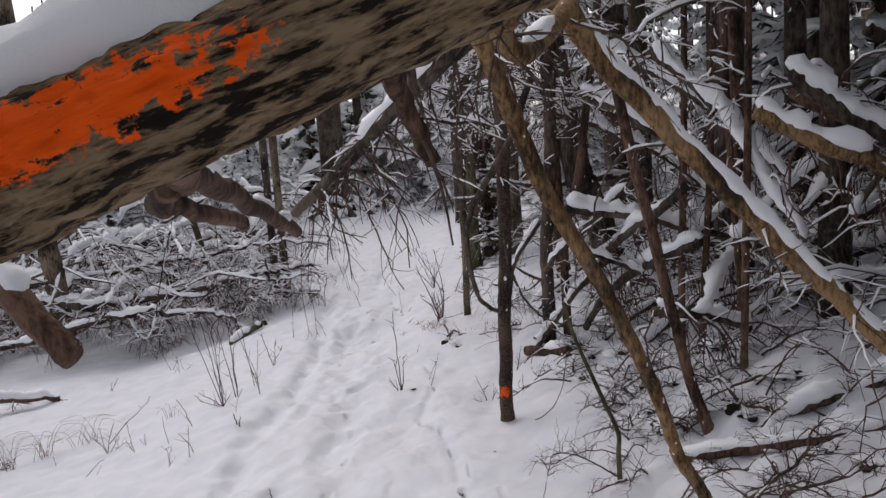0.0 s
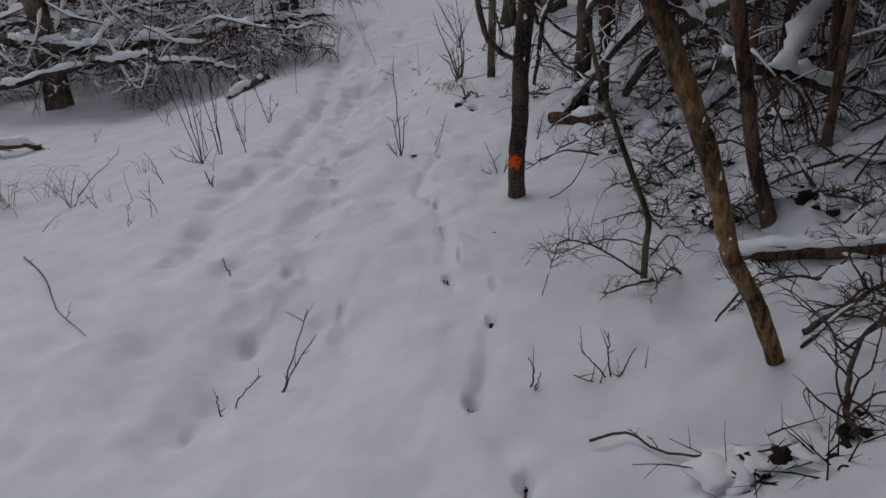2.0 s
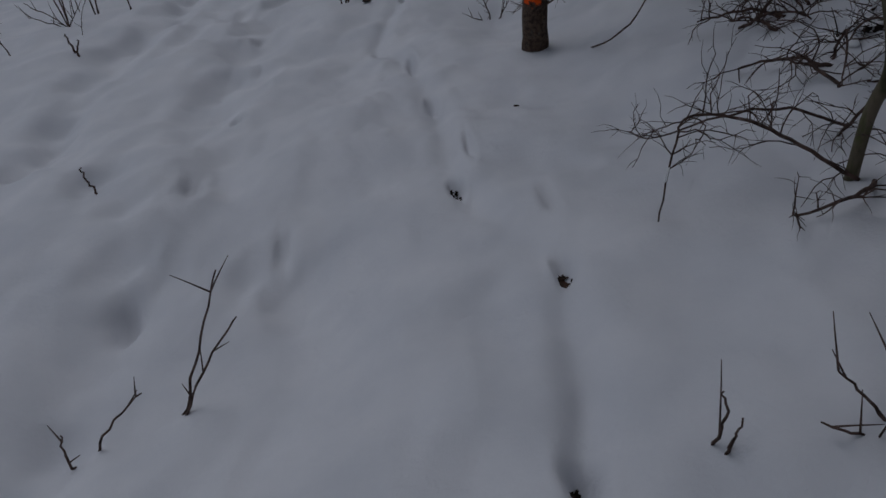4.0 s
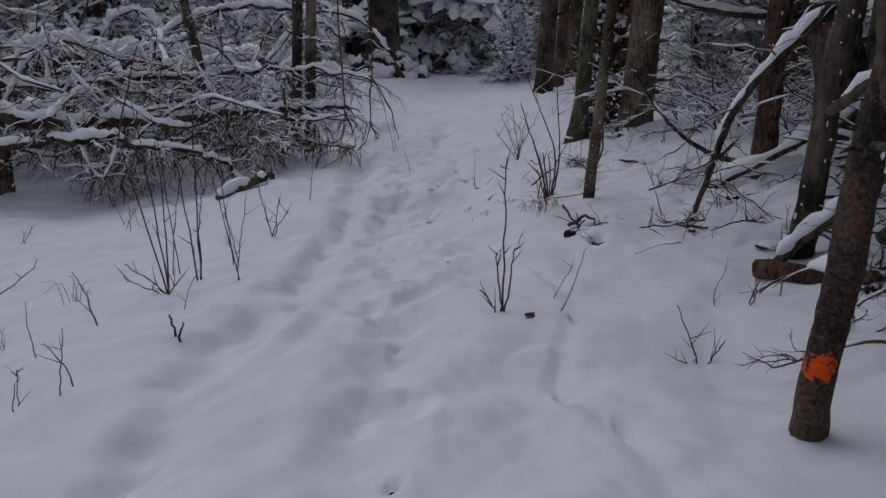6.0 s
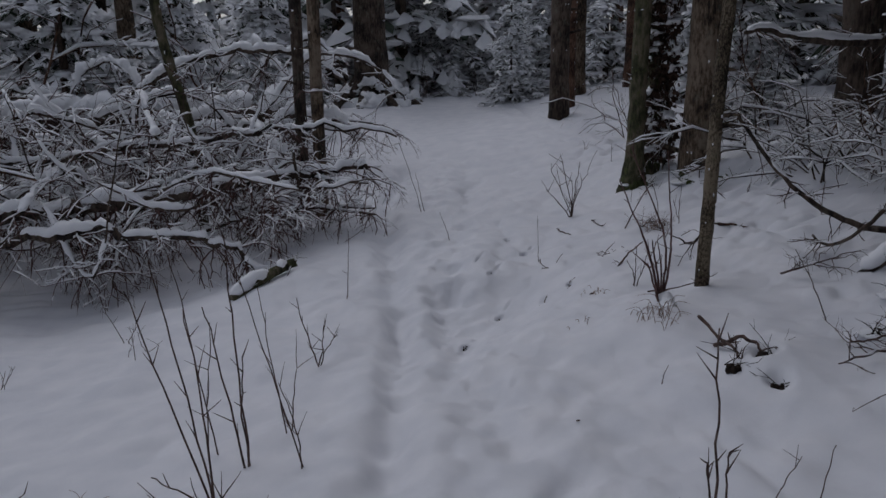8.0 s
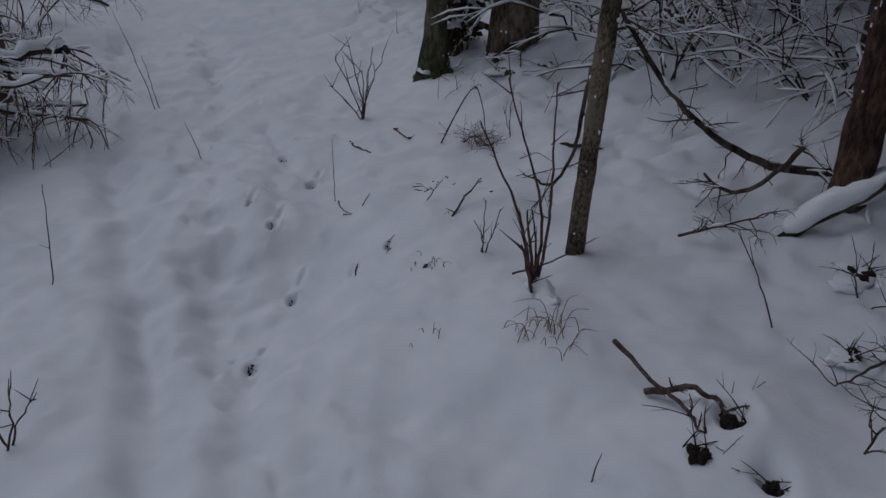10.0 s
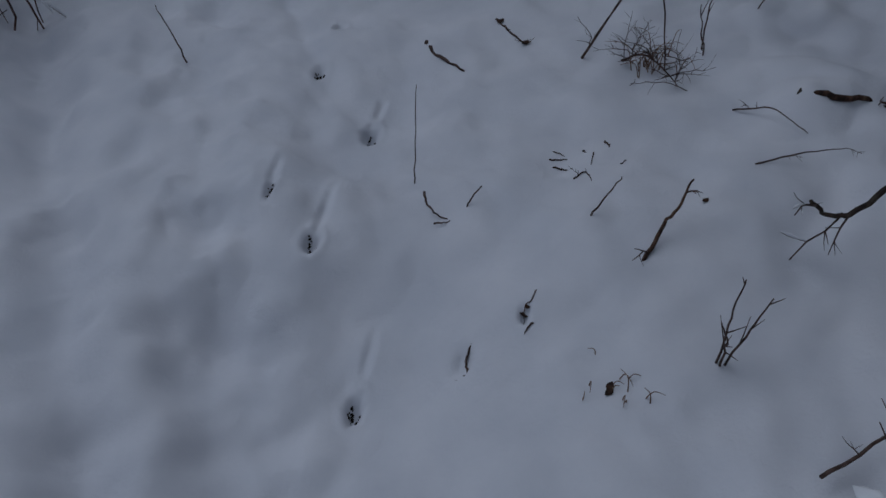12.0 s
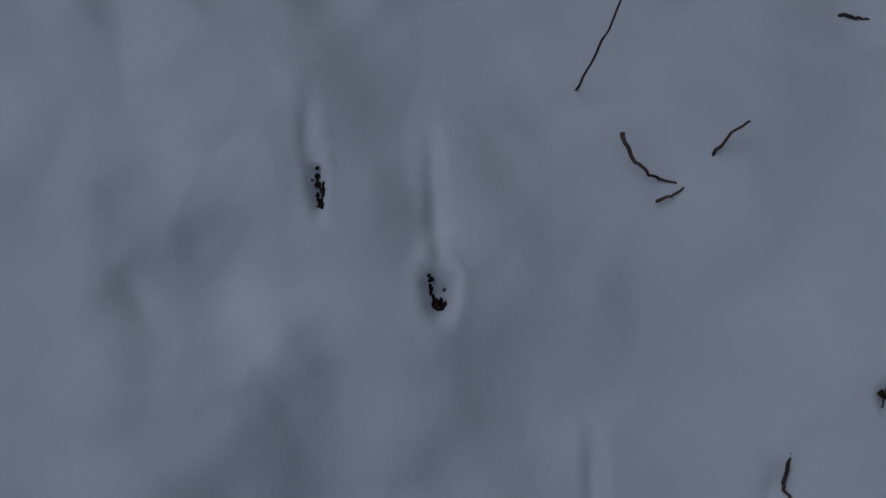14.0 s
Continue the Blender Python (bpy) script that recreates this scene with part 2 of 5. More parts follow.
def detail(x, y):
    n = noise.noise
    z = 0.05 * n((x * 0.8, y * 0.8, 1.7)) + 0.048 * n((x * 2.1, y * 1.9, 5.1)) + 0.024 * n((x * 4.4, y * 4.2, 9.3))
    bank = min(1.0, max(0.0, (x - 0.5) / 0.9)) + min(1.0, max(0.0, (-3.4 - x) / 0.8)) * 0.6
    if bank:
        z += bank * (0.13 * abs(n((x * 1.6, y * 1.6, 21))) + 0.1 * abs(n((x * 3.9, y * 3.9, 33))) + 0.022 * n((x * 9, y * 9, 41)) - 0.06)
    if -4 < x < 3 and 2.5 < y < 20:
        trod = math.exp(-((x + 1.5) / 0.75) ** 2) * min(1, max(0, (y - 6.5) / 2))
        near = min(1, max(0, (9 - y) / 2))
        z += 0.02 * n((x * 3.2, y * 3.0, 3.3)) + (0.01 + 0.007 * (1 - near)) * n((x * 7.5, y * 7.0, 2)) + 0.004 * n((x * 17, y * 16, 6)) + 0.006 * near * n((x * 11.5, y * 10.5, 79))
        z -= trod * (0.05 * max(0.0, n((x * 4.1, y * 3.6, 8.8))) - 0.03 * n((x * 6.5, y * 5.6, 4.4)))
        for px, py, r, depth in STEPS.get(int(y * 2), ()):
            q = ((x - px) ** 2 + ((y - py) * 0.75) ** 2) / (r * r) * (1 + 0.8 * n((x * 7, y * 7, 51)) + 0.4 * n((x * 17, y * 17, 57)))
            if q < 6:
                z -= depth * (math.exp(-q * 1.1) - 0.12 * math.exp(-(math.sqrt(max(0.0, q)) - 1.5) ** 2 * 3))
        for points, half, depth in TRAILS:
            if not points[0][1] - 1 < y < points[-1][1] + 1 and not points[-1][1] - 1 < y < points[0][1] + 1:
                continue
            best = 9.0
            for (ax, ay), (bx, by) in zip(points, points[1:]):
                dx, dy = bx - ax, by - ay
                s = min(1, max(0, ((x - ax) * dx + (y - ay) * dy) / (dx * dx + dy * dy)))
                best = min(best, math.hypot(x - ax - s * dx, y - ay - s * dy))
            d = best / half
            if d < 4:
                wave = 0.65 + 0.7 * n((x * 1.6, y * 2.2, half * 40))
                z -= depth * wave * (math.exp(-d * d) - 0.12 * math.exp(-((d - 1.9) ** 2) * 1.6))
        for px, py, hl, hw, depth in PRINTS:
            turn = 0.52 if py > 11.4 else 0.0
            dx, dy = x - px, y - py
            a = (dx * math.cos(turn) - dy * math.sin(turn)) / (hw * (0.75 if py < 9 else 0.9))
            b = (dx * math.sin(turn) + dy * math.cos(turn)) / hl
            q = a * a + b * b
            if q < 9:
                w = 0.35 * n((x * 38, y * 34, 3)) + 0.3 * n((x * 80, y * 75, 9))
                q = max(0.0, q * (1 + w))
                cleft = 0.4 * math.exp(-(a / 0.22) ** 2) * math.exp(-((b - 0.5) / 0.6) ** 2)
                z -= depth * (0.85 * math.exp(-q * q * 2.5) + 0.3 * math.exp(-q * 0.7) - cleft - 0.16 * math.exp(-((math.sqrt(q) - 1.7) ** 2) * 4) * (1 + 2 * w))
    return z


def top(x, y):
    """Height of the snow's surface."""
    return ground_z(x, y) + detail(x, y)


def spaced(fine_from, fine_to, step, out_from, out_to, growth=1.13):
    values = [fine_from + step * i for i in range(int((fine_to - fine_from) / step) + 1)]
    for end, sign in ((out_to, 1), (out_from, -1)):
        v, s = (values[-1] if sign > 0 else values[0]), step
        while (v - end) * sign < 0:
            s *= growth
            v += s * sign
            values.append(v)
    return sorted(values)


def make_ground():
    xs, ys = spaced(-3.2, 1.3, 0.025, -300, 300), spaced(3.2, 18.5, 0.03, -120, 600)
    xs = sorted(xs + [(a + b) / 2 for a, b in zip(xs, xs[1:]) if -1.6 < a < -0.2])
    ys = sorted(ys + [(a + b) / 2 for a, b in zip(ys, ys[1:]) if 11.3 < a < 13.7])
    verts = [(x, y, top(x, y)) for y in ys for x in xs]
    w = len(xs)
    faces = [(j * w + i, j * w + i + 1, (j + 1) * w + i + 1, (j + 1) * w + i) for j in range(len(ys) - 1) for i in range(w - 1)]
    me = bpy.data.meshes.new("ground")
    me.from_pydata(verts, [], faces)
    me.polygons.foreach_set("use_smooth", [True] * len(faces))
    me.materials.append(SNOW)
    return tagged(new("ground", me), "trodden snow with hoof prints and shallow trails on the forest floor", "snow ground", "", "structure")


make_ground()


# ---- mesh tools ----
class Shape:
    def __init__(self):
        self.v, self.f = [], []

    def tube(self, path, radii, sides=6, rough=0.0, flat=1.0, lift=0.0, closed=True, freq=6.0, furrow=0.0):
        n = len(path)
        start = len(self.v)
        px, py, pz = None, None, None
        for i in range(n):
            a, b = path[max(0, i - 1)], path[min(n - 1, i + 1)]
            dx, dy, dz = b[0] - a[0], b[1] - a[1], b[2] - a[2]
            l = math.sqrt(dx * dx + dy * dy + dz * dz) or 1e-6
            dx, dy, dz = dx / l, dy / l, dz / l
            if abs(dz) < 0.9:
                ux, uy, uz = dy, -dx, 0.0
            else:
                ux, uy, uz = 1 - dx * dx, -dx * dy, -dx * dz
            l = math.sqrt(ux * ux + uy * uy + uz * uz) or 1e-6
            ux, uy, uz = ux / l, uy / l, uz / l
            if px is not None and ux * px + uy * py + uz * pz < 0:
                ux, uy, uz = -ux, -uy, -uz
            px, py, pz = ux, uy, uz
            vx, vy, vz = dy * uz - dz * uy, dz * ux - dx * uz, dx * uy - dy * ux
            x, y, z = path[i]
            r = radii[i]
            for k in range(sides):
                ang = 2 * math.pi * k / sides
                c, s = math.cos(ang) * r, math.sin(ang) * r * flat
                if rough:
                    q = 1 + rough * noise.noise(((x + ux * c * 2) * freq, (y + uy * c * 2 + k * 0.9) * freq, (z + vz * s * 2) * freq * 0.4))
                    if furrow:
                        q -= furrow * max(0.0, 1 - 3.2 * abs(noise.noise((math.cos(ang) * 4.5, math.sin(ang) * 4.5, i * 0.13))))
                        q += furrow * 0.6 * noise.noise((math.cos(ang) * 9, math.sin(ang) * 9, i * 0.4))
                    c, s = c * q, s * q
                self.v.append((x + ux * c + vx * s, y + uy * c + vy * s, z + uz * c + vz * s + lift))
        for i in range(n - 1):
            for k in range(sides):
                a, b = start + i * sides + k, start + i * sides + (k + 1) % sides
                self.f.append((a, b, b + sides, a + sides))
        if closed:
            self.f.append(tuple(start + k for k in reversed(range(sides))))
            self.f.append(tuple(start + (n - 1) * sides + k for k in range(sides)))
        return self

    def snow(self, path, radii, rng, cover=0.75, height=0.02, sides=6, least=0.0025):
        """Uneven ridges of snow along the upper side of a branch, with gaps."""
        run, rr = [], []
        broad = sides > 4

        def flush():
            if len(run) > 1:
                rr[0] *= 0.4
                rr[-1] *= 0.4
                self.tube(run, rr, sides, 0.5 if broad else 0.0, 0.85, 0.0, broad, 16.0)
            run.clear(), rr.clear()

        if broad:
            fine = []
            for k in range(len(path) - 1):
                a, b = Vector(path[k]), Vector(path[k + 1])
                m = max(1, min(8, int((b - a).length / 0.045)))
                for q in range(m):
                    fine.append((tuple(a.lerp(b, q / m)), radii[k] + (radii[k + 1] - radii[k]) * q / m))
            path, radii = [p for p, _ in fine], [r for _, r in fine]
        n = len(path)
        keep = rng.random() < cover
        seed = rng.random() * 90
        for i in range(n):
            a, b = path[max(0, i - 1)], path[min(n - 1, i + 1)]
            d = Vector(b) - Vector(a)
            steep = abs(d.z) / (d.length or 1)
            x, y, z = path[i]
            if broad:
                lump = 0.5 + 0.9 * noise.noise((x * 3.1 + seed, y * 3.1, z * 3.1)) + 0.5 * noise.noise((x * 11 + seed, y * 11, z * 11))
                keep = lump > (1 - cover) * 1.6 - 0.12
                h = height * max(0.2, lump * 1.5) * (1 - 0.4 * steep)
            else:
                if rng.random() < 0.2:
                    keep = rng.random() < cover
                h = height * (0.3 + 1.1 * rng.random() ** 2) * (1 - 0.6 * steep)
            if not keep or steep > (0.93 if broad else 0.66):
                flush()
                continue
            r = max(least, radii[i] * 0.72 + h * 0.4)
            run.append((x + (rng.gauss(0, 0.12) * radii[i] if broad else 0), y, z + radii[i] * (0.62 if broad else 0.45) + h * 0.45))
            rr.append(r)
        flush()
        return self

    def blob(self, centre, size, rng, rings=5, sides=8, rough=0.25):
        start = len(self.v)
        cx, cy, cz = centre
        sx, sy, sz = size
        seed = rng.random() * 50
        for i in range(rings + 1):
            th = math.pi * i / rings
            for k in range(sides):
                ph = 2 * math.pi * k / sides
                d = (math.sin(th) * math.cos(ph), math.sin(th) * math.sin(ph), math.cos(th))
                q = 1 + rough * noise.noise((d[0] * 1.7 + seed, d[1] * 1.7, d[2] * 1.7))
                self.v.append((cx + d[0] * sx * q, cy + d[1] * sy * q, cz + d[2] * sz * q))
        for i in range(rings):
            for k in range(sides):
                a, b = start + i * sides + k, start + i * sides + (k + 1) % sides
                self.f.append((a, a + sides, b + sides, b))
        return self

    def quad(self, a, b, c, d):
        s = len(self.v)
        self.v += [a, b, c, d]
        self.f.append((s, s + 1, s + 2, s + 3))

    def mesh(self, name, mat):
        me = bpy.data.meshes.new(name)
        me.from_pydata([tuple(p) for p in self.v], [], self.f)
        me.polygons.foreach_set("use_smooth", [True] * len(me.polygons))
        me.materials.append(mat)
        return me


def part(name, shape, mat, parent, label=""):
    ob = new(name, shape.mesh(name, mat))
    ob.parent = parent
    if label:
        ob["label"] = label
    if name in ("twig_tangle", "snow", "needle_foliage", "bough_frame", "branch_wood", "bough_snow", "blades", "crumbs", "clod", "branch_snow"):
        ob["kind"] = "stuff"
    return ob


def thing(name, label, category, group="", kind="", at=(0, 0, 0)):
    ob = new(name)
    ob.empty_display_size = 0.1
    ob.location = at
    return tagged(ob, label, category, group, kind)


def smooth(points, per=6):
    """A rounded line through the points."""
    out = []
    n = len(points)
    for i in range(n - 1):
        p0, p1, p2, p3 = (Vector(points[min(max(j, 0), n - 1)]) for j in (i - 1, i, i + 1, i + 2))
        for k in range(per):
            t = k / per
            out.append(tuple(0.5 * (2 * p1 + (p2 - p0) * t + (2 * p0 - 5 * p1 + 4 * p2 - p3) * t * t + (3 * p1 - p0 - 3 * p2 + p3) * t ** 3)))
    out.append(tuple(points[-1]))
    return out


def taper(n, a, b):
    return [a + (b - a) * i / max(1, n - 1) for i in range(n)]


def wobble(path, rng, amount):
    s = rng.random() * 100
    return [(x + amount * noise.noise((i * 0.6, s, 0)), y + amount * noise.noise((i * 0.6, s, 9)), z + amount * noise.noise((i * 0.6, s, 17))) for i, (x, y, z) in enumerate(path)]


def grow(rng, start, heading, length, r, levels, out, droop=0.3, wander=0.25, kids=5, spread=0.9, seg=0.12, shrink=0.5, tip=0.35):
    """A branch with its side branches, as lines with radii."""
    d = Vector(heading).normalized()
    p = Vector(start)
    n = max(3, min(14, int(length / seg)))
    step = length / n
    path = [tuple(p)]
    ways = [d.copy()]
    for _ in range(n):
        d = (d + Vector((rng.gauss(0, wander), rng.gauss(0, wander), rng.gauss(0, wander) - droop)) * min(1, step * 3)).normalized()
        p = p + d * step
        path.append(tuple(p))
        ways.append(d.copy())
    out.append((path, taper(n + 1, r, r * tip), levels))
    if levels > 0:
        for _ in range(kids):
            s = 0.15 + 0.82 * rng.random()
            i = int(s * n)
            side = Vector((rng.gauss(0, 1), rng.gauss(0, 1), rng.gauss(0, 0.6)))
            way = (ways[i] + side.normalized() * spread).normalized()
            grow(rng, path[i], way, length * shrink * (0.5 + 0.7 * rng.random()) * (1.15 - 0.5 * s), max(0.0013, r * 0.55 * (1.1 - 0.5 * s)), levels - 1, out, droop, wander, max(2, int(kids * 0.7)), spread, seg, shrink, tip)
    return out


def branchy(ob, lines, wood, snow_label="fresh snow lying along the branches", cover=0.7, height=0.018, rng=None, fine_mat=None, names=("branch_wood", "twig_tangle", "snow"), thin=0.006):
    """Thick lines, thin lines and snow as three parts under ob."""
    thick, fine, white = Shape(), Shape(), Shape()
    for path, radii, _ in lines:
        if radii[0] > thin:
            thick.tube(path, radii, 6 if radii[0] < 0.02 else 9, 0.15)
        else:
            fine.tube(path, radii, 3)
        if cover and rng is not None:
            white.snow(path, radii, rng, cover, height if radii[0] > thin else height * 0.55, 4 if radii[0] > thin else 3)
    if thick.f:
        part(names[0], thick, wood, ob)
    if fine.f:
        part(names[1], fine, fine_mat or TWIG, ob, "fine brown twigs")
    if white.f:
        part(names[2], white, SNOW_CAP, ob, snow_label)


# ---- standing trunks ----
def trunk(label, points, r0, r1, mat, sides=14, rough=0.12, flare=1.5, name="tree_trunk", category="tree", stubs=0, seed=1, plaster=0.0, height=None):
    """A trunk from below the snow up through the points, with a flared foot, broken stubs and patches of wind-blown snow."""
    rng = random.Random(seed)
    points = [tuple(p) for p in points]
    x, y, z = points[0]
    points[0] = (x, y, min(z, top(x, y)) - 0.12)
    if height:
        a, b = Vector(points[-2]), Vector(points[-1])
        way = (b - a).normalized()
        way = (way + Vector((0, 0, 0.6))).normalized()
        points.append(tuple(b + way * height))
    line = smooth(points, 8 if abs(points[0][1]) > 12 else 22)
    n = len(line)
    total = max(0.1, line[-1][2] - line[0][2])
    radii = []
    for p in line:
        s = (p[2] - line[0][2]) / total
        foot = 1 + (flare - 1) * math.exp(-(p[2] - line[0][2]) / (r0 * 2.5))
        radii.append((r0 + (r1 - r0) * s) * foot)
    ob = thing(name, label, category)
    part("trunk", Shape().tube(line, radii, sides, rough, freq=14.0, furrow=0.07 if sides > 10 else 0.0), mat, ob)
    for _ in range(stubs):
        i = rng.randrange(n // 8, n - 1)
        ang = rng.random() * 6.28
        way = Vector((math.cos(ang), math.sin(ang), 0.1 + 0.3 * rng.random()))
        base = Vector(line[i]) + way * radii[i] * 0.7
        l = r0 * (0.8 + 1.6 * rng.random())
        part("broken_stub", Shape().tube([tuple(base), tuple(base + way * l * 0.6), tuple(base + way * l + Vector((0, 0, -0.02)))], [r0 * 0.16, r0 * 0.13, r0 * 0.05], 6), mat, ob)
    if plaster:
        white = Shape()
        for _ in range(int(plaster * 110)):
            i = rng.randrange(2, n)
            ang = rng.random() * 6.28
            c = Vector(line[i]) + Vector((math.cos(ang), math.sin(ang), 0)) * radii[i] * 0.98
            white.blob(tuple(c), (0.004 + r0 * 0.07 * rng.random(), 0.004 + r0 * 0.07 * rng.random(), 0.006 + 0.02 * rng.random() ** 2), rng, 4, 6, 0.8)
        part("snow", white, SNOW_CAP, ob, "small clots of snow stuck to the bark")
    return ob


marked = trunk("dark leaning tree trunk with an orange paint mark near its foot", [(0.2, 6.72, 0.08), (0.2, 6.72, 0.37), (0.22, 6.72, 0.64), (0.225, 6.72, 0.97), (0.24, 6.72, 1.23), (0.27, 6.73, 1.6), (0.3, 6.75, 2.6)], 0.062, 0.05, BARK_MARKED, 18, 0.14, 1.12, stubs=5, seed=3, plaster=0.06, height=4)
# long drooping branch of the marked tree that hangs over the trail
rng = random.Random(12)
lines = []
over = smooth([(0.3, 6.75, 2.7), (-0.4, 6.6, 3.1), (-1.05, 6.25, 2.7), (-1.38, 6.08, 2.1), (-1.46, 6.05, 1.6), (-1.44, 6.05, 1.23), (-1.47, 6.05, 1.165)], 6)
lines.append((over, [0.0015 + 0.0085 * (1 - i / len(over)) ** 1.8 for i in range(len(over))], 2))
for a in ([(-1.35, 6.09, 2.15), (-1.4, 6.05, 1.65), (-1.385, 6.05, 1.43), (-1.38, 6.05, 1.21), (-1.41, 6.05, 1.15)], [(-1.44, 6.05, 1.24), (-1.425, 6.05, 1.215), (-1.42, 6.05, 1.19)],
          [(-1.385, 6.05, 1.33), (-1.34, 6.04, 1.27), (-1.31, 6.05, 1.18)], [(-1.38, 6.05, 1.22), (-1.36, 6.05, 1.18)]):
    l = smooth(a, 5)
    lines.append((wobble(l, rng, 0.006), taper(len(l), 0.0025, 0.0015), 1))
branchy(marked, lines, BARK_DARK, cover=0.25, rng=rng, names=("bough", "hanging_twig", "bough_snow"), thin=0.01)

trunk("slanting yellow-brown pole leaning over the snow", [(0.94, 3.68, 0.56), (0.8, 3.67, 0.72), (0.67, 3.66, 0.94), (0.6, 3.63, 1.15), (0.5, 3.6, 1.42), (0.25, 3.5, 1.94), (-0.02, 3.45, 2.44), (-0.23, 3.3, 2.95), (-0.33, 3.2, 3.18)], 0.034, 0.045, BARK_WARM, 12, 0.12, 1.15, "leaning_pole", "leaning branch", 4, 5, 0.1)
trunk("slanting dark brown pole on the snowy bank", [(1.37, 4.9, 0.62), (1.24, 4.95, 0.89), (1.16, 4.92, 1.2), (1.08, 4.9, 1.52), (0.97, 4.87, 2.0), (0.87, 4.85, 2.4), (0.72, 4.8, 3.1)], 0.04, 0.035, BARK_RED, 10, 0.12, 1.5, "leaning_pole", "leaning branch", 4, 6, 0.1)
trunk("thin stem with green moss on its lower half", [(0.64, 4.68, 0.32), (0.625, 4.65, 0.55), (0.615, 4.6, 0.72), (0.535, 4.57, 0.92), (0.46, 4.57, 1.11), (0.35, 4.57, 1.4), (0.29, 4.57, 1.62)], 0.019, 0.01, BARK_MOSS, 8, 0.15, 1.3, "mossy_stem", "sapling", 2, 7)
for pts, r in (([(1.85, 5.46, 0.8), (1.9, 5.5, 1.6), (1.95, 5.5, 3.2)], 0.03), ([(1.95, 7.0, 0.75), (1.97, 7.0, 1.3), (2.03, 7.0, 2.6)], 0.035), ([(1.98, 6.6, 0.7), (2.03, 6.6, 1.3), (2.12, 6.6, 2.6)], 0.032),
               ([(2.25, 6.3, 0.8), (2.2, 6.3, 1.5), (2.14, 6.3, 2.6)], 0.03), ([(1.2, 8.5, 0.3), (1.2, 8.5, 1.3), (1.3, 8.5, 1.8), (1.45, 8.5, 2.4)], 0.05), ([(2.9, 7.5, 0.9), (2.8, 7.5, 1.8), (2.7, 7.4, 3)], 0.05)):
    trunk("slim brown stem among the fallen branches", pts, r, r * 0.75, BARK_RED, 9, 0.12, 1.3, "slim_stem", "tree", 4, int(r * 1000), 0.12, height=3)
trunk("bare grey-brown trunk beside the trail", [(0.36, 11.49, 0.0), (0.37, 11.49, 0.3), (0.385, 11.5, 0.64), (0.39, 11.5, 1.0), (0.4, 11.49, 1.5), (0.42, 11.48, 2.0), (0.47, 11.46, 2.9)], 0.05, 0.046, BARK_SCALY, 20, 0.14, 1.25, stubs=7, seed=21, plaster=0.25, height=6)
trunk("old trunk with moss at its foot", [(0.95, 15.2, 0.1), (0.96, 15.2, 1), (1.0, 15.2, 3)], 0.1, 0.08, BARK_MOSS, 18, 0.22, 2.2, stubs=3, seed=22, plaster=0.5, height=8)
trunk("old trunk with moss at its foot", [(1.25, 15.5, 0.15), (1.25, 15.5, 1), (1.22, 15.5, 3)], 0.085, 0.08, BARK_MOSS, 18, 0.25, 2.2, stubs=3, seed=23, plaster=1.2, height=8)
trunk("straight grey-brown trunk with knots", [(1.66, 15.0, 0.3), (1.66, 14.98, 1), (1.68, 14.95, 3)], 0.2, 0.19, BARK, 22, 0.08, 1.3, stubs=7, seed=24, plaster=0.2, height=9)
trunk("slim straight trunk beside the fallen tree", [(-2.85, 16.4, -0.45), (-2.84, 16.35, 1), (-2.82, 16.3, 3)], 0.085, 0.075, BARK, 14, 0.1, 1.2, stubs=6, seed=25, plaster=0.35, height=7)
trunk("slim straight trunk beside the fallen tree", [(-3.12, 16.8, -0.5), (-3.1, 16.8, 1), (-3.09, 16.8, 3)], 0.085, 0.075, BARK_DARK, 14, 0.1, 1.2, stubs=6, seed=26, plaster=0.35, height=7)
trunk("thin bent trunk of greenish bark", [(-4.45, 16.6, -0.8), (-4.5, 16.6, 0.6), (-4.75, 16.6, 1.8), (-4.85, 16.6, 3)], 0.07, 0.06, BARK_MOSS, 12, 0.1, 1.2, stubs=4, seed=27, plaster=0.2, height=6)
trunk("thick grey trunk rising out of the brush", [(-6.75, 14.8, -1.0), (-6.78, 14.8, 0.5), (-6.9, 14.8, 2.5)], 0.19, 0.17, BARK, 18, 0.12, 1.4, stubs=5, seed=28, plaster=0.3, height=8)
trunk("dark trunk standing by the snowy slope", [(-6.25, 10.0, -0.95), (-6.1, 10, 0.2), (-6.05, 10, 1.5)], 0.17, 0.15, BARK_DARK, 16, 0.15, 1.4, stubs=4, seed=29, plaster=0.2, height=8)
trunk("tall straight trunk at the end of the clearing", [(1.4, 21.6, 0.2), (1.4, 21.6, 2), (1.44, 21.6, 4)], 0.19, 0.17, BARK_DARK, 16, 0.1, 1.2, stubs=4, seed=30, plaster=0.4, height=10)
trunk("tall straight trunk at the end of the clearing", [(2.05, 23.6, 0.1), (2.05, 23.6, 2), (2.1, 23.6, 4)], 0.13, 0.12, BARK_RED, 14, 0.1, 1.2, stubs=4, seed=31, plaster=0.4, height=10)
trunk("brown trunk behind the fallen limbs", [(1.76, 11.0, 0.35), (1.71, 11, 1.1), (1.68, 11, 1.8), (1.66, 11, 3)], 0.1, 0.09, BARK_RED, 14, 0.15, 1.25, stubs=4, seed=32, plaster=0.2, height=6)
trunk("thick furrowed trunk behind the fallen limbs", [(2.5, 11.0, 0.5), (2.36, 11, 1.0), (2.1, 11, 1.8), (1.9, 11, 2.6)], 0.2, 0.18, BARK_DARK, 18, 0.22, 1.3, stubs=4, seed=33, plaster=0.3, height=7)
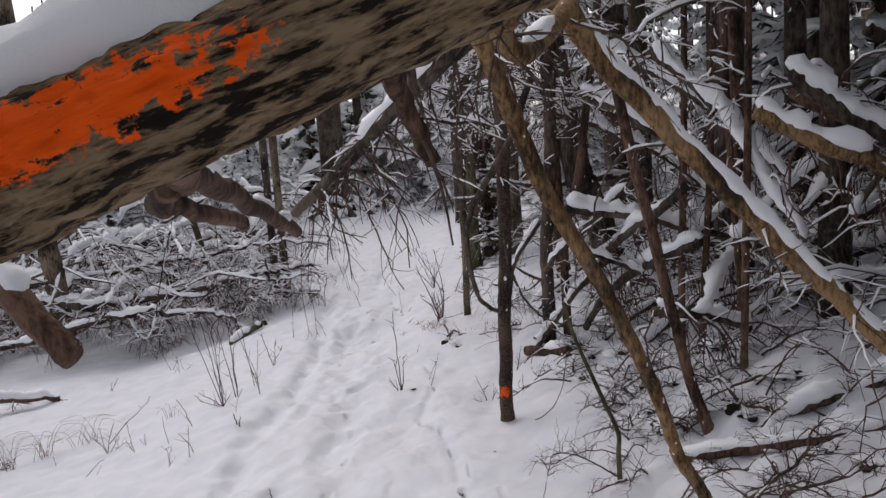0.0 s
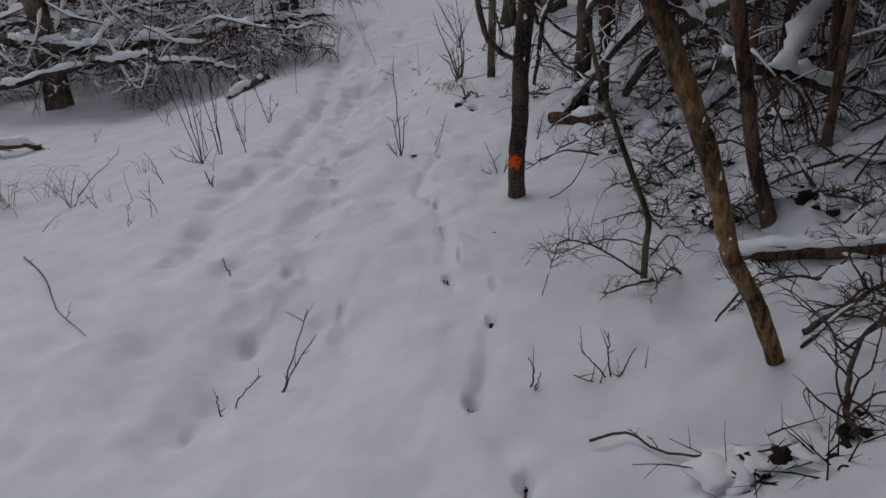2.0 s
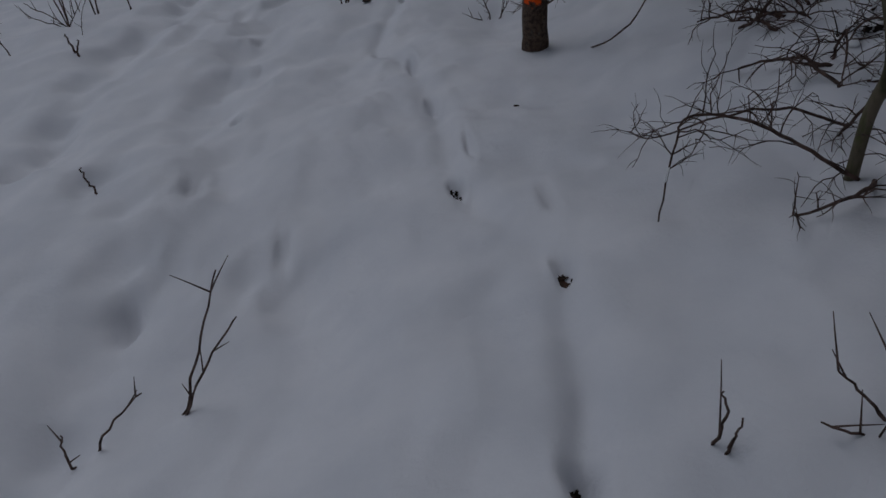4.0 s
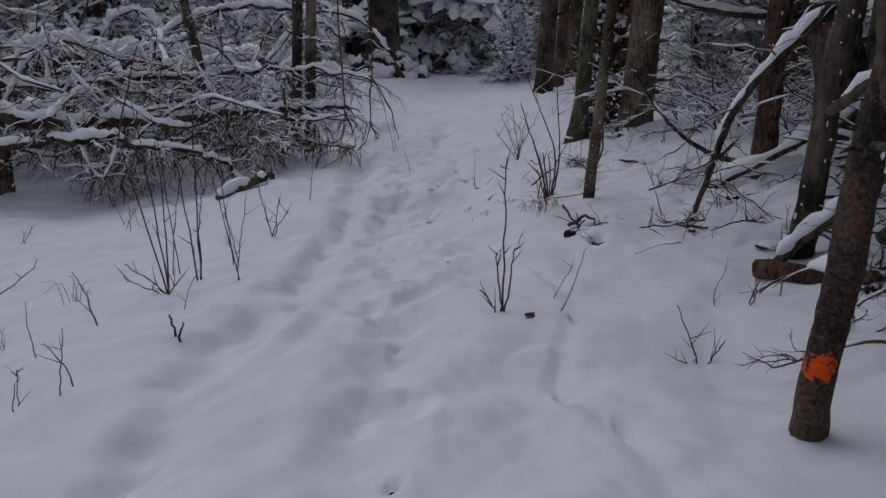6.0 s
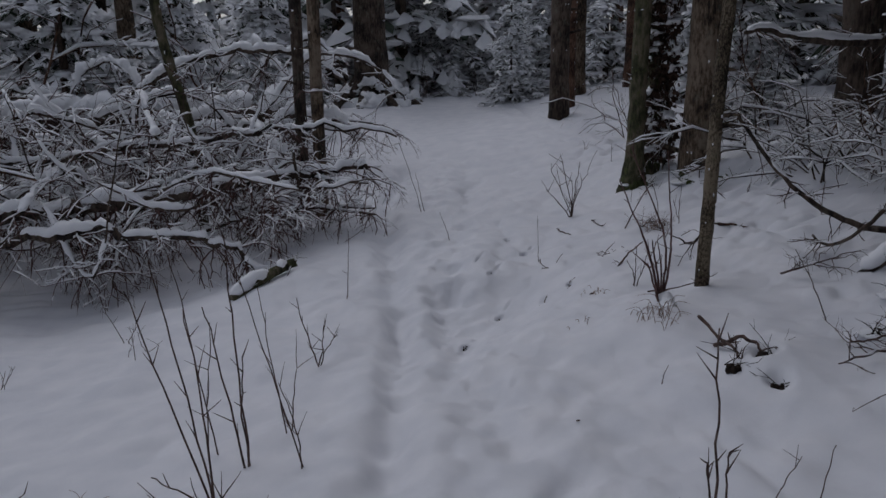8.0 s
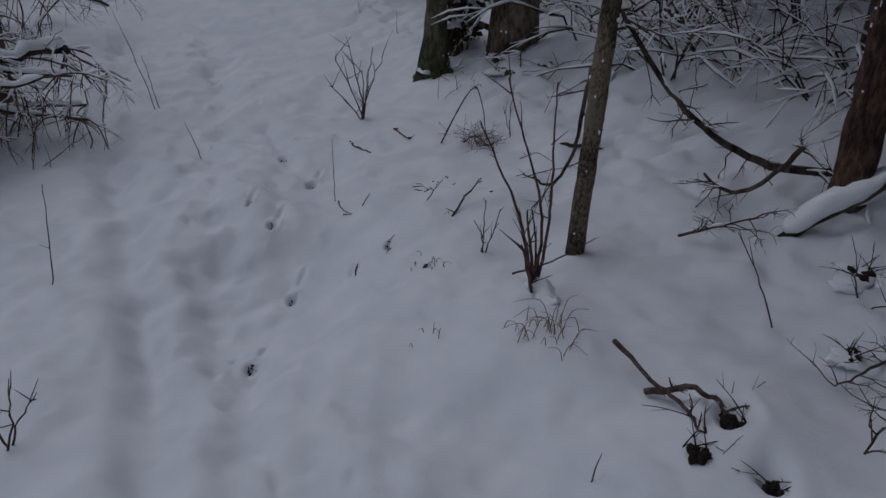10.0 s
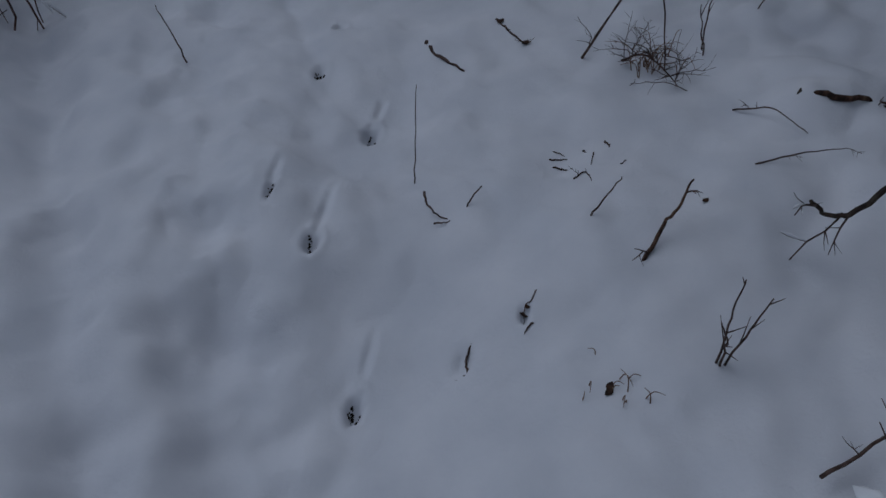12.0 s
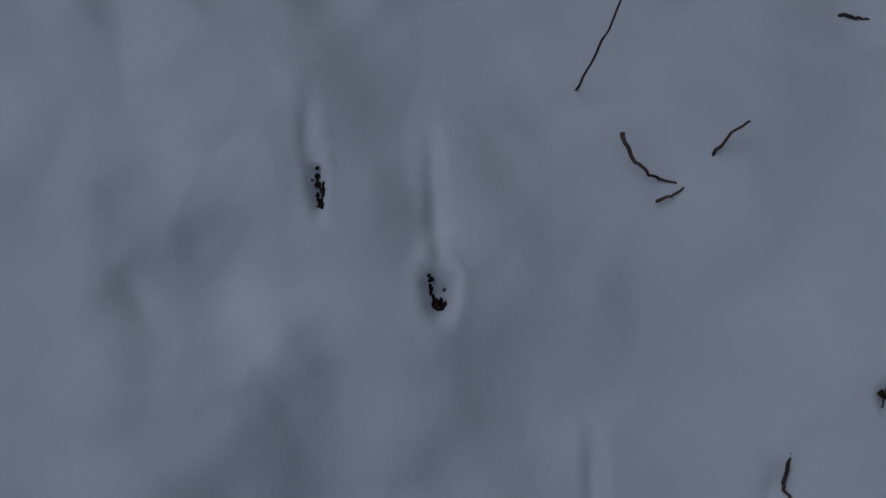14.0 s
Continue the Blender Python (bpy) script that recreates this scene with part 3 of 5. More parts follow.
trunk("dark trunk behind the marked tree", [(1.0, 8.6, 0.3), (1.01, 8.6, 0.8), (1.02, 8.6, 1.41), (1.07, 8.6, 1.8), (1.15, 8.6, 3)], 0.075, 0.065, BARK_DARK, 14, 0.2, 1.2, stubs=5, seed=34, plaster=0.3, height=5)
trunk("grey trunk deeper in the wood", [(4.1, 16.0, 0.7), (4.05, 16, 2), (4.0, 16, 4)], 0.24, 0.22, BARK_DARK, 16, 0.12, 1.3, stubs=5, seed=35, plaster=0.4, height=8)

# the great spruce with snow-covered roots
great = trunk("thick dark spruce trunk with snow-covered roots", [(-2.32, 28.6, 0.0), (-2.32, 28.6, 3), (-2.3, 28.6, 6)], 0.43, 0.4, BARK_DARK, 24, 0.1, 1.35, stubs=6, seed=40, plaster=0.5, height=10)
rng = random.Random(5)
for k in range(9):
    ang = k * 0.7 + 0.3
    way = Vector((math.cos(ang), math.sin(ang), 0))
    base = Vector((-2.32, 28.6, ground_z(-2.3, 28.6)))
    l = 0.5 + 0.6 * rng.random()
    path = smooth([tuple(base + way * 0.3 + Vector((0, 0, 0.75))), tuple(base + way * 0.55 + Vector((0, 0, 0.4))), tuple(base + way * (0.6 + l * 0.5) + Vector((0, 0, 0.16))), tuple(base + way * (0.6 + l) + Vector((0, 0, -0.15)))], 4)
    part("root", Shape().tube(path, taper(len(path), 0.17, 0.13), 8, 0.3), BARK_DARK, great)
    pads = Shape()
    for q in range(7):
        x, y, z = path[min(len(path) - 1, 2 + int(rng.random() * (len(path) - 3)))]
        pads.blob((x + rng.gauss(0, 0.1), y + rng.gauss(0, 0.1), z + 0.06), (0.1 + 0.14 * rng.random(), 0.1 + 0.14 * rng.random(), 0.06 + 0.1 * rng.random()), rng, 6, 10, 1.0)
    part("snow", pads, SNOW_CAP, great, "thick pads of snow on the root")
mound = Shape()
for q in range(26):
    a, d = rng.random() * 6.28, 0.4 + 0.8 * rng.random()
    x, y = -2.32 + d * math.cos(a), 28.55 + d * math.sin(a)
    mound.blob((x, y, ground_z(x, y) + 0.25 - 0.25 * d), (0.2 + 0.25 * rng.random(), 0.2 + 0.25 * rng.random(), 0.14 + 0.2 * rng.random()), rng, 7, 12, 0.8)
part("snow", mound, SNOW_CAP, great, "uneven mound of snow round the roots")


# ---- the fallen log over the path ----
log = thing("fallen_log", "slim furrowed log fallen across the path with orange spray paint", "fallen log")
axis = smooth([(-3.3, -0.25, 1.55), (-2.5, -0.02, 2.1), (-1.8, 0.12, 2.44), (-1.192, 0.215, 2.684), (-1.043, 0.233, 2.739), (-0.877, 0.25, 2.8), (-0.677, 0.298, 2.877), (-0.472, 0.356, 2.956), (0.0, 0.5, 3.15), (0.9, 0.8, 3.55), (2.0, 1.2, 4.0)], 24)
part("trunk", Shape().tube(axis, taper(len(axis), 0.06, 0.034), 64, 0.08, freq=16.0, furrow=0.12), BARK_LOG, log)
rng = random.Random(8)
cap = Shape()
ridge = axis[::2]
lumps = [1 + 0.22 * noise.noise((x * 5, 3, 1)) + 0.1 * noise.noise((x * 17, 3, 7)) for x, y, z in ridge]
thick = taper(len(ridge), 0.054, 0.026)
cap.tube([(x, y + 0.04, z + r * (0.62 + 0.72 * q)) for (x, y, z), q, r in zip(ridge, lumps, taper(len(ridge), 0.06, 0.034))], [a * q for a, q in zip(thick, lumps)], 20, 0.3, 1.0, 0.0, True, 18.0)
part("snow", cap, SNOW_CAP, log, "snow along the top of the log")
for pts, r0, r1 in (([(-0.951, 0.25, 2.775), (-1.017, 0.635, 2.727), (-1.078, 1.089, 2.687), (-1.094, 1.586, 2.612), (-1.062, 2.271, 2.46)], 0.024, 0.02), ([(-1.04, 0.66, 2.71), (-1.072, 0.743, 2.681), (-1.068, 0.932, 2.655), (-1.043, 1.176, 2.609)], 0.016, 0.013)):
    l = smooth(pts, 8)
    stub = part("broken_branch", Shape().tube(wobble(l, rng, 0.012), taper(len(l), r0, r1), 16, 0.16, freq=5), BARK_RED, log, "broken-off side branch")
    s = Shape().snow(l, taper(len(l), r0, r1), rng, 0.55, 0.014, 7)
    if s.f:
        part("branch_snow", s, SNOW_CAP, stub)


def limb(label, pts, r0, r1, mat, seed, twigs=8, cover=0.85, height=0.03, name="fallen_limb", category="fallen branch", length=0.6, droop=0.55, levels=1, spread=1.0, per=6):
    """A bare limb with side twigs and snow on its upper side."""
    rng = random.Random(seed)
    l = smooth(pts, per)
    l = wobble(l, rng, 0.008 + 0.004 if seed < 70 else 0.02 + 0.014 * min(6, (Vector(l[0]) - Vector(l[-1])).length))
    radii = taper(len(l), r0, r1)
    ob = thing(name, label, category)
    part("wood", Shape().tube(l, radii, 10, 0.15), mat, ob)
    lines = []
    for _ in range(twigs):
        i = rng.randrange(1, len(l))
        way = Vector((rng.gauss(0, 1), rng.gauss(0, 1), rng.gauss(-0.2, 0.6)))
        grow(rng, l[i], way, length * (0.5 + rng.random()), (0.004 if seed < 70 else 0.006) + 0.1 * radii[i], levels, lines, droop, 0.95, 4, spread, 0.07)
    fine, white = Shape(), Shape()
    for path, rr, _ in lines:
        fine.tube(path, rr, 4 if rr[0] > 0.004 else 3)
        white.snow(path, rr, rng, cover * (0.95 if seed >= 70 else 0.75), min(0.034, height * 0.65) if seed >= 70 else 0.016, 3, 0.0075 if seed >= 70 else 0.0045)
    white.snow(l, radii, rng, cover * 0.92, height * 1.05, 7)
    if fine.f:
        part("twig_tangle", fine, TWIG_RED if seed >= 70 else TWIG, ob, "fine brown twigs")
    if white.f:
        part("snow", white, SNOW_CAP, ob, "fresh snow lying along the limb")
    return ob


G = "tangle of fallen limbs"
limb("long snow-topped limb slanting down to the bank", [(0.0, 3.3, 3.4), (0.27, 3.5, 3.05), (0.72, 3.45, 2.52), (1.17, 3.33, 2.0), (1.61, 3.15, 1.5), (2.06, 2.94, 1.0), (2.25, 2.85, 0.85)], 0.06, 0.04, BARK_WARM, 51, 9, 0.95, 0.035)
limb("forked snowy branch over the trail", [(-0.1, 3.6, 3.32), (-0.29, 3.74, 3.17), (-0.6, 4.03, 2.93), (-0.94, 4.31, 2.62), (-1.31, 4.6, 2.3)], 0.05, 0.03, BARK_DARK, 52, 44, 0.95, 0.08, length=0.6, droop=0.85)
limb("broken branch stub hanging over the trail", [(-0.85, 1.35, 3.15), (-0.765, 1.508, 2.93), (-0.708, 1.637, 2.8), (-0.651, 1.715, 2.672)], 0.03, 0.022, BARK_RED, 49, 3, 0.3, 0.015, length=0.25)
limb("small broken branch over the trail", [(-0.75, 2.06, 3.25), (-0.689, 2.013, 2.951), (-0.666, 1.995, 2.846)], 0.024, 0.018, BARK_DARK, 48, 2, 0.3, 0.015, length=0.25)
limb("broken log with a torn pale end", [(-2.75, 2.6, 3.15), (-2.1, 2.29, 2.52), (-1.92, 2.2, 2.33), (-1.75, 2.13, 2.145)], 0.055, 0.043, BARK_RED, 47, 0, 0.7, 0.04)
limb("limb meeting the others above the trail", [(-0.9, 2.1, 3.75), (-0.36, 2.33, 3.21), (-0.31, 2.61, 3.07), (-0.21, 2.7, 3.0), (0.1, 3.2, 3.25)], 0.045, 0.04, BARK_WARM, 46, 4, 0.8, 0.03, length=0.4)
limb("dark twisted stem hanging by the trunk", [(0.5, 6.3, 3.1), (0.27, 6.2, 2.59), (0.06, 6.2, 2.28), (-0.09, 6.2, 2.0), (-0.11, 6.2, 1.7), (-0.06, 6.2, 1.38), (0.1, 6.3, 1.2), (0.2, 6.65, 1.15)], 0.03, 0.014, BARK_DARK, 53, 4, 0.5, 0.02, length=0.4)
limb("snow-laden drooping limb with many twigs", [(1.15, 8.7, 1.75), (1.06, 8.8, 1.68), (0.86, 8.98, 1.36), (0.72, 9.15, 1.05), (0.7, 9.32, 0.76), (0.67, 9.5, 0.3)], 0.035, 0.018, BARK_DARK, 54, 14, 0.98, 0.085)
limb("snow-laden fallen limb propped on the bank", [(1.75, 7.3, 2.2), (1.53, 7.6, 1.91), (1.39, 7.8, 1.73), (1.27, 8.0, 1.56), (1.07, 8.2, 1.33), (0.98, 8.5, 1.1)], 0.045, 0.03, BARK_DARK, 55, 8, 0.95, 0.1)
limb("snow-laden fallen limb resting on the bank", [(1.9, 6.6, 2.1), (1.7, 7.0, 1.8), (1.6, 7.28, 1.66), (1.45, 7.56, 1.43), (1.35, 7.84, 1.16), (1.2, 8.12, 0.89), (0.96, 8.4, 0.45), (0.85, 8.6, 0.2)], 0.045, 0.028, BARK_DARK, 56, 14, 0.95, 0.1)
limb("snow-laden fallen limb resting on the bank", [(2.0, 6.6, 1.6), (1.76, 7.0, 1.39), (1.71, 7.3, 1.28), (1.6, 7.6, 1.11), (1.55, 7.9, 0.94), (1.47, 8.2, 0.71), (1.4, 8.5, 0.4)], 0.055, 0.04, BARK_DARK, 57, 14, 0.95, 0.1)
limb("thin dark branch hanging by the trunk", [(0.27, 6.7, 1.8), (0.22, 6.3, 1.63), (0.26, 6.2, 1.47), (0.32, 6.2, 1.32), (0.45, 6.2, 1.16), (0.64, 6.2, 1.06), (0.82, 6.2, 1.03)], 0.014, 0.006, BARK_DARK, 58, 5, 0.3, 0.01, length=0.3)
limb("snowy bough across the trunks", [(1.02, 12.55, 1.8), (1.2, 12.6, 1.83), (1.62, 12.7, 1.74), (2.25, 12.8, 1.71), (3.4, 13, 1.75)], 0.015, 0.05, BARK_DARK, 59, 8, 0.9, 0.05)
limb("dark fallen branch with stubby side twigs", [(0.72, 11.88, 1.2), (0.93, 11.72, 0.86), (1.1, 11.62, 0.66), (1.28, 11.48, 0.52), (1.5, 11.35, 0.42), (1.8, 11.2, 0.4)], 0.012, 0.026, BARK_DARK, 60, 14, 0.6, 0.014, length=0.28, droop=0.3)
lying_spray = [(1.26, 11.6, 0.12), (1.24, 11.33, 0.16), (1.38, 11.23, 0.22), (1.55, 11.2, 0.3)]
limb("dark side branch lying at the foot of the bank", [(x, y, top(x, y) + h) for x, y, h in lying_spray], 0.008, 0.016, BARK_DARK, 61, 10, 0.5, 0.012, length=0.22, droop=0.2)
for k in range(10):
    r = random.Random(300 + k)
    x, y = 1.2 + r.random() * 2.2, 4.6 + r.random() * 6.5
    z = top(x, y)
    a = r.random() * 1.1 - 0.3
    l = 1.2 + r.random() * 1.6
    e = (x + math.cos(a) * l, y + math.sin(a) * l * 0.6 - 0.4)
    ze = max(top(*e) + 0.1, z + 0.3 + r.random() * 1.6)
    limb("snow-covered broken limb on the bank", [(x, y, z - 0.03), ((x + e[0]) / 2, (y + e[1]) / 2, (z + ze) / 2 + 0.08), (e[0], e[1], ze)], 0.03, 0.04 + 0.02 * r.random(), BARK_DARK, 310 + k, 9, 0.98, 0.1, length=0.5)
limb("broken log end on the snowy bank", [(x, y, top(x, y) + h) for x, y, h in ((1.05, 4.62, 0.03), (1.3, 4.45, 0.03), (1.6, 4.25, 0.02), (2.1, 3.95, 0.02))], 0.04, 0.045, BARK_RED, 62, 3, 0.98, 0.045)
limb("short broken log half under snow", [(0.72, 8.5, 0.2), (0.85, 8.28, 0.24), (1.05, 7.9, 0.32)], 0.06, 0.06, BARK_RED, 63, 2, 0.9, 0.06)
limb("mossy broken branch under a cap of snow", [(-3.5, 13.3, -0.6), (-3.25, 13.5, -0.47), (-3.08, 13.62, -0.4), (-2.93, 13.74, -0.37)], 0.05, 0.045, BARK_MOSS, 64, 5, 0.9, 0.06, length=0.25)

# snow-laden dead boughs on the slim trunks, above head height
for k in range(34):
    r = random.Random(3000 + k)
    x, y = ((0.3, 6.78), (1.08, 8.6), (1.25, 8.5), (1.67, 11.0), (1.95, 11.0), (0.42, 11.48), (2.0, 5.5))[k % 7]
    z = 2.5 + 2.1 * r.random()
    a = r.uniform(1.6, 4.4) if k % 3 else r.uniform(-0.9, 1.4)
    l = 0.7 + 1.1 * r.random()
    c, q = math.cos(a) * l, math.sin(a) * l
    limb("dead bough on a slim trunk with snow on its twigs", [(x, y, z), (x + c * 0.4, y + q * 0.4, z + 0.1), (x + c * 0.75, y + q * 0.75, z + 0.02), (x + c, y + q, z - 0.25)], 0.018, 0.007, BARK_DARK, 3040 + k, 14, 0.95, 0.045, "snowy_bough", "branch", 0.6, 0.7, 2)

# ---- fallen trees on the far side of the trail ----
limb("fallen tree trunk with snow and hanging twigs", [(-10, 15.8, 0.5), (-8.2, 15.1, 0.16), (-7.0, 14.75, 0.1), (-5.98, 14.6, 0.02), (-5.18, 14.8, 0.06), (-4.22, 15.0, 0.12), (-3.36, 15.2, 0.22), (-2.71, 15.4, 0.27), (-2.2, 15.6, 0.22)], 0.12, 0.03, BARK_DARK, 71, 66, 0.97, 0.07, "fallen_tree", "fallen tree", 0.75, 0.75, 2, 0.9)
limb("fallen tree trunk with snow and hanging twigs", [(-9, 13.2, -0.7), (-7.3, 13.8, -0.4), (-5.83, 14.2, -0.16), (-5.1, 14.2, -0.11), (-4.47, 14.2, -0.14), (-3.95, 14.2, -0.22), (-3.64, 14.2, -0.36), (-3.28, 14.2, -0.6)], 0.06, 0.02, BARK_DARK, 72, 50, 0.97, 0.06, "fallen_tree", "fallen tree", 0.6, 0.8, 2, 0.9)
limb("fallen tree trunk with snow and hanging twigs", [(-9.5, 16.6, 0.1), (-6.28, 16.2, 0.36), (-5.27, 16.08, 0.51), (-4.27, 15.96, 0.6), (-3.41, 15.84, 0.72), (-2.57, 15.72, 0.76), (-1.85, 15.6, 0.66)], 0.06, 0.012, BARK_DARK, 73, 56, 0.97, 0.05, "fallen_tree", "fallen tree", 0.75, 0.65, 2, 0.9)
limb("thick fallen log under deep snow", [(-9, 20.4, 0.3), (-7.3, 20, 0.45), (-6.07, 20, 0.5), (-4.27, 20, 0.55), (-3.5, 20, 0.5)], 0.22, 0.16, BARK_DARK, 74, 24, 0.98, 0.22, "fallen_tree", "fallen tree", 1.0, 0.5, 2)
limb("bent bough laden with thick snow", [(-6.5, 18.6, 0.6), (-5.12, 19, 1.4), (-4.04, 19, 1.6), (-3.2, 19, 1.5), (-2.6, 19, 1.1)], 0.05, 0.02, BARK_DARK, 75, 20, 0.98, 0.12, "fallen_limb", "fallen branch", 0.8, 0.6, 2)
for k in range(15):
    r = random.Random(400 + k)
    x, y = -3.2 - r.random() * 6.5, 13.8 + r.random() * 5.5
    z = ground_z(x, y)
    a = r.choice((0.1, 3.0)) + r.gauss(0, 0.35)
    l = 1.6 + r.random() * 2.2
    h = 0.25 + 1.1 * r.random()
    pts = [(x, y, z + h * 0.4), (x + math.cos(a) * l * 0.5, y + math.sin(a) * l * 0.5, z + h), (x + math.cos(a) * l, y + math.sin(a) * l, z + h * 0.9)]
    limb("snow-lined branch of a fallen tree", pts, 0.03, 0.01, BARK_DARK, 420 + k, 26, 0.95, 0.04, "fallen_limb", "fallen branch", 0.75, 0.8, 2)
for k in range(7):
    r = random.Random(450 + k)
    x, y = -3.0 - r.random() * 5.5, 12.9 + r.random() * 3.4
    y += max(0.0, (x + 4.6) * 1.4)
    z = ground_z(x, y)
    a = r.random() * 6.28
    l = 0.9 + r.random() * 1.6
    h = 0.3 + 0.75 * r.random()
    pts = [(x, y, z + h), (x + math.cos(a) * l * 0.5, y + math.sin(a) * l * 0.35, z + h * 0.95), (x + math.cos(a) * l, y + math.sin(a) * l * 0.6, z + h * 0.2)]
    limb("drooping snow-lined branch of a fallen tree", pts, 0.02, 0.007, BARK_DARK, 480 + k, 22, 0.95, 0.035, "fallen_limb", "fallen branch", 0.6, 0.9, 2)
limb("low log at the edge of the snowy slope", [(-9.0, 11.4, -0.85), (-7.6, 11.7, -0.72), (-6.6, 11.85, -0.78), (-5.9, 12.1, -0.9)], 0.07, 0.04, BARK_RED, 76, 10, 0.97, 0.08, "fallen_limb", "fallen branch", 0.4)

# crown of a fallen tree heaped on the bank
for k in range(34):
    r = random.Random(1300 + k)
    x, y = 1.7 + r.random() * 2.6, 3.6 + r.random() * 6.8
    z = ground_z(x, y)
    a = r.uniform(-0.6, 0.9) if r.random() < 0.7 else r.uniform(2.2, 3.6)
    l = 1.3 + r.random() * 2.0
    if math.cos(a) < 0:
        l = min(l, (x - 1.5) * 1.2 + 0.3)
    h = 0.4 + 2.3 * r.random()
    pts = [(x, y, z + h * 0.35), (x + math.cos(a) * l * 0.5, y + math.sin(a) * l * 0.5, z + h * 0.75), (x + math.cos(a) * l, y + math.sin(a) * l, z + h)]
    limb("brown limb of a fallen crown with snow on top", pts, 0.016 + 0.014 * r.random(), 0.025 + 0.02 * r.random(), BARK_DARK, 1340 + k, 12, 1.0, 0.13, "fallen_limb", "fallen branch", 0.7, 1.0, 1)
for k in range(16):
    r = random.Random(1400 + k)
    x, y = -3.8 - r.random() * 5.5, 15.5 + r.random() * 5.0
    z = ground_z(x, y)
    a = r.random() * 6.28
    l = 1.4 + r.random() * 2.0
    h = 0.7 + 1.6 * r.random()
    pts = [(x, y, z + h * 0.3), (x + math.cos(a) * l * 0.4, y + math.sin(a) * l * 0.4, z + h), (x + math.cos(a) * l, y + math.sin(a) * l, z + h * 0.8)]
    limb("arching snow-laden branch in the brush", pts, 0.03, 0.012, BARK_DARK, 1420 + k, 16, 0.97, 0.11, "fallen_limb", "fallen branch", 0.8, 0.6, 2)

for k in range(42):
    r = random.Random(1600 + k)
    x, y = -3.4 - r.random() * 7.0, 16.2 + r.random() * 5.5
    z = ground_z(x, y)
    a = r.choice((0.0, 3.14)) + r.gauss(0, 0.6)
    l = 0.9 + r.random() * 1.6
    h = 0.2 + 2.0 * r.random()
    pts = [(x, y, z + h * 0.6), (x + math.cos(a) * l * 0.4, y + math.sin(a) * l * 0.4, z + h), (x + math.cos(a) * l * 0.8, y + math.sin(a) * l * 0.8, z + h * 0.92), (x + math.cos(a) * l, y + math.sin(a) * l, z + h * 0.7)]
    limb("bowed branch under thick clumps of snow", pts, 0.02, 0.012, BARK_DARK, 1640 + k, 9, 1.0, 0.17 + 0.08 * r.random(), "fallen_limb", "fallen branch", 0.6, 0.7, 1)
for k in range(6):
    r = random.Random(1700 + k)
    x, y = 1.9 + 0.35 * k + r.gauss(0, 0.1), 4.4 + 0.3 * k + r.random()
    z = ground_z(x, y) + 1.9 + 0.6 * r.random()
    l = 2.0 + r.random() * 1.2
    ex, ey = x + l * 0.85, y - 0.2 - 0.5 * r.random()
    ez = max(ground_z(ex, ey) + 0.15, z - 0.7 * l - 0.2 * r.random())
    limb("thick brown limb of a fallen crown with snow on top", [(x, y, z), (x * 0.5 + ex * 0.5, y * 0.5 + ey * 0.5, z * 0.48 + ez * 0.52), (ex, ey, ez)], 0.045 + 0.03 * r.random(), 0.05, r.choice((BARK_WARM, BARK_RED, BARK_DARK)), 1740 + k, 12, 1.0, 0.13, "fallen_limb", "fallen branch", 0.6, 0.9, 1)

# climber on the old trunk
climber = thing("climbing_plant", "snow-covered leafy climber on the old trunk", "climbing plant")
rng = random.Random(66)
green, white, vine = Shape(), Shape(), Shape()
for k in range(900):
    a, h = rng.random() * 6.28, 0.15 + 3.2 * rng.random()
    q = 0.08 + 0.1 * rng.random()
    c = Vector((1.3 + q * math.cos(a), 15.45 + q * math.sin(a), ground_z(1.3, 15.4) + h))
    for _ in range(4):
        d = Vector((rng.gauss(0, 0.05), rng.gauss(0, 0.05), rng.gauss(0, 0.04)))
        w = Vector((rng.gauss(0, 0.03), rng.gauss(0, 0.03), 0.01))
        u = Vector((rng.gauss(0, 0.02), rng.gauss(0, 0.02), -0.04))
        green.quad(tuple(c + d), tuple(c + d + w), tuple(c + d + w + u), tuple(c + d + u))
    if k % 5 == 0:
        white.blob(tuple(c + Vector((0, 0, 0.03))), (0.02 + 0.07 * rng.random() ** 2, 0.02 + 0.07 * rng.random() ** 2, 0.015 + 0.05 * rng.random() ** 2), rng, 6, 9, 1.5)
for k in range(5):
    a = k * 1.3
    line = smooth([(1.3 + 0.11 * math.cos(a + i * 0.5), 15.45 + 0.11 * math.sin(a + i * 0.5), ground_z(1.3, 15.4) - 0.05 + i * 0.45) for i in range(8)], 4)
    vine.tube(line, taper(len(line), 0.012, 0.005), 5)
part("bough_frame", vine, BARK_DARK, climber, "twining woody stems")
part("needle_foliage", green, LEAF, climber, "withered brown leaves")
part("snow", white, SNOW_CAP, climber, "clots of snow on the leaves")

# crossing branches in the fallen tree
for k in range(40):
    r = random.Random(1500 + k)
    x, y = -3.0 - r.random() * 6.5, 14.3 + r.random() * 3.0
    z = ground_z(x, y)
    a = r.random() * 6.28
    l = 0.7 + r.random() * 1.3
    h = 0.2 + 1.6 * r.random()
    pts = [(x, y, z + 0.6 + 0.3 * h), (x + math.cos(a) * l * 0.5, y + math.sin(a) * l * 0.3, z + 0.6 + h * 0.4 * r.uniform(-0.5, 1)), (x + math.cos(a) * l, y + math.sin(a) * l * 0.5, z + 0.35 + h)]
    limb("snow-lined branch sticking out of a fallen tree", pts, 0.018, 0.006, BARK_DARK, 1530 + k, 10, 1.0, 0.075, "fallen_limb", "fallen branch", 0.55, 0.35, 2)


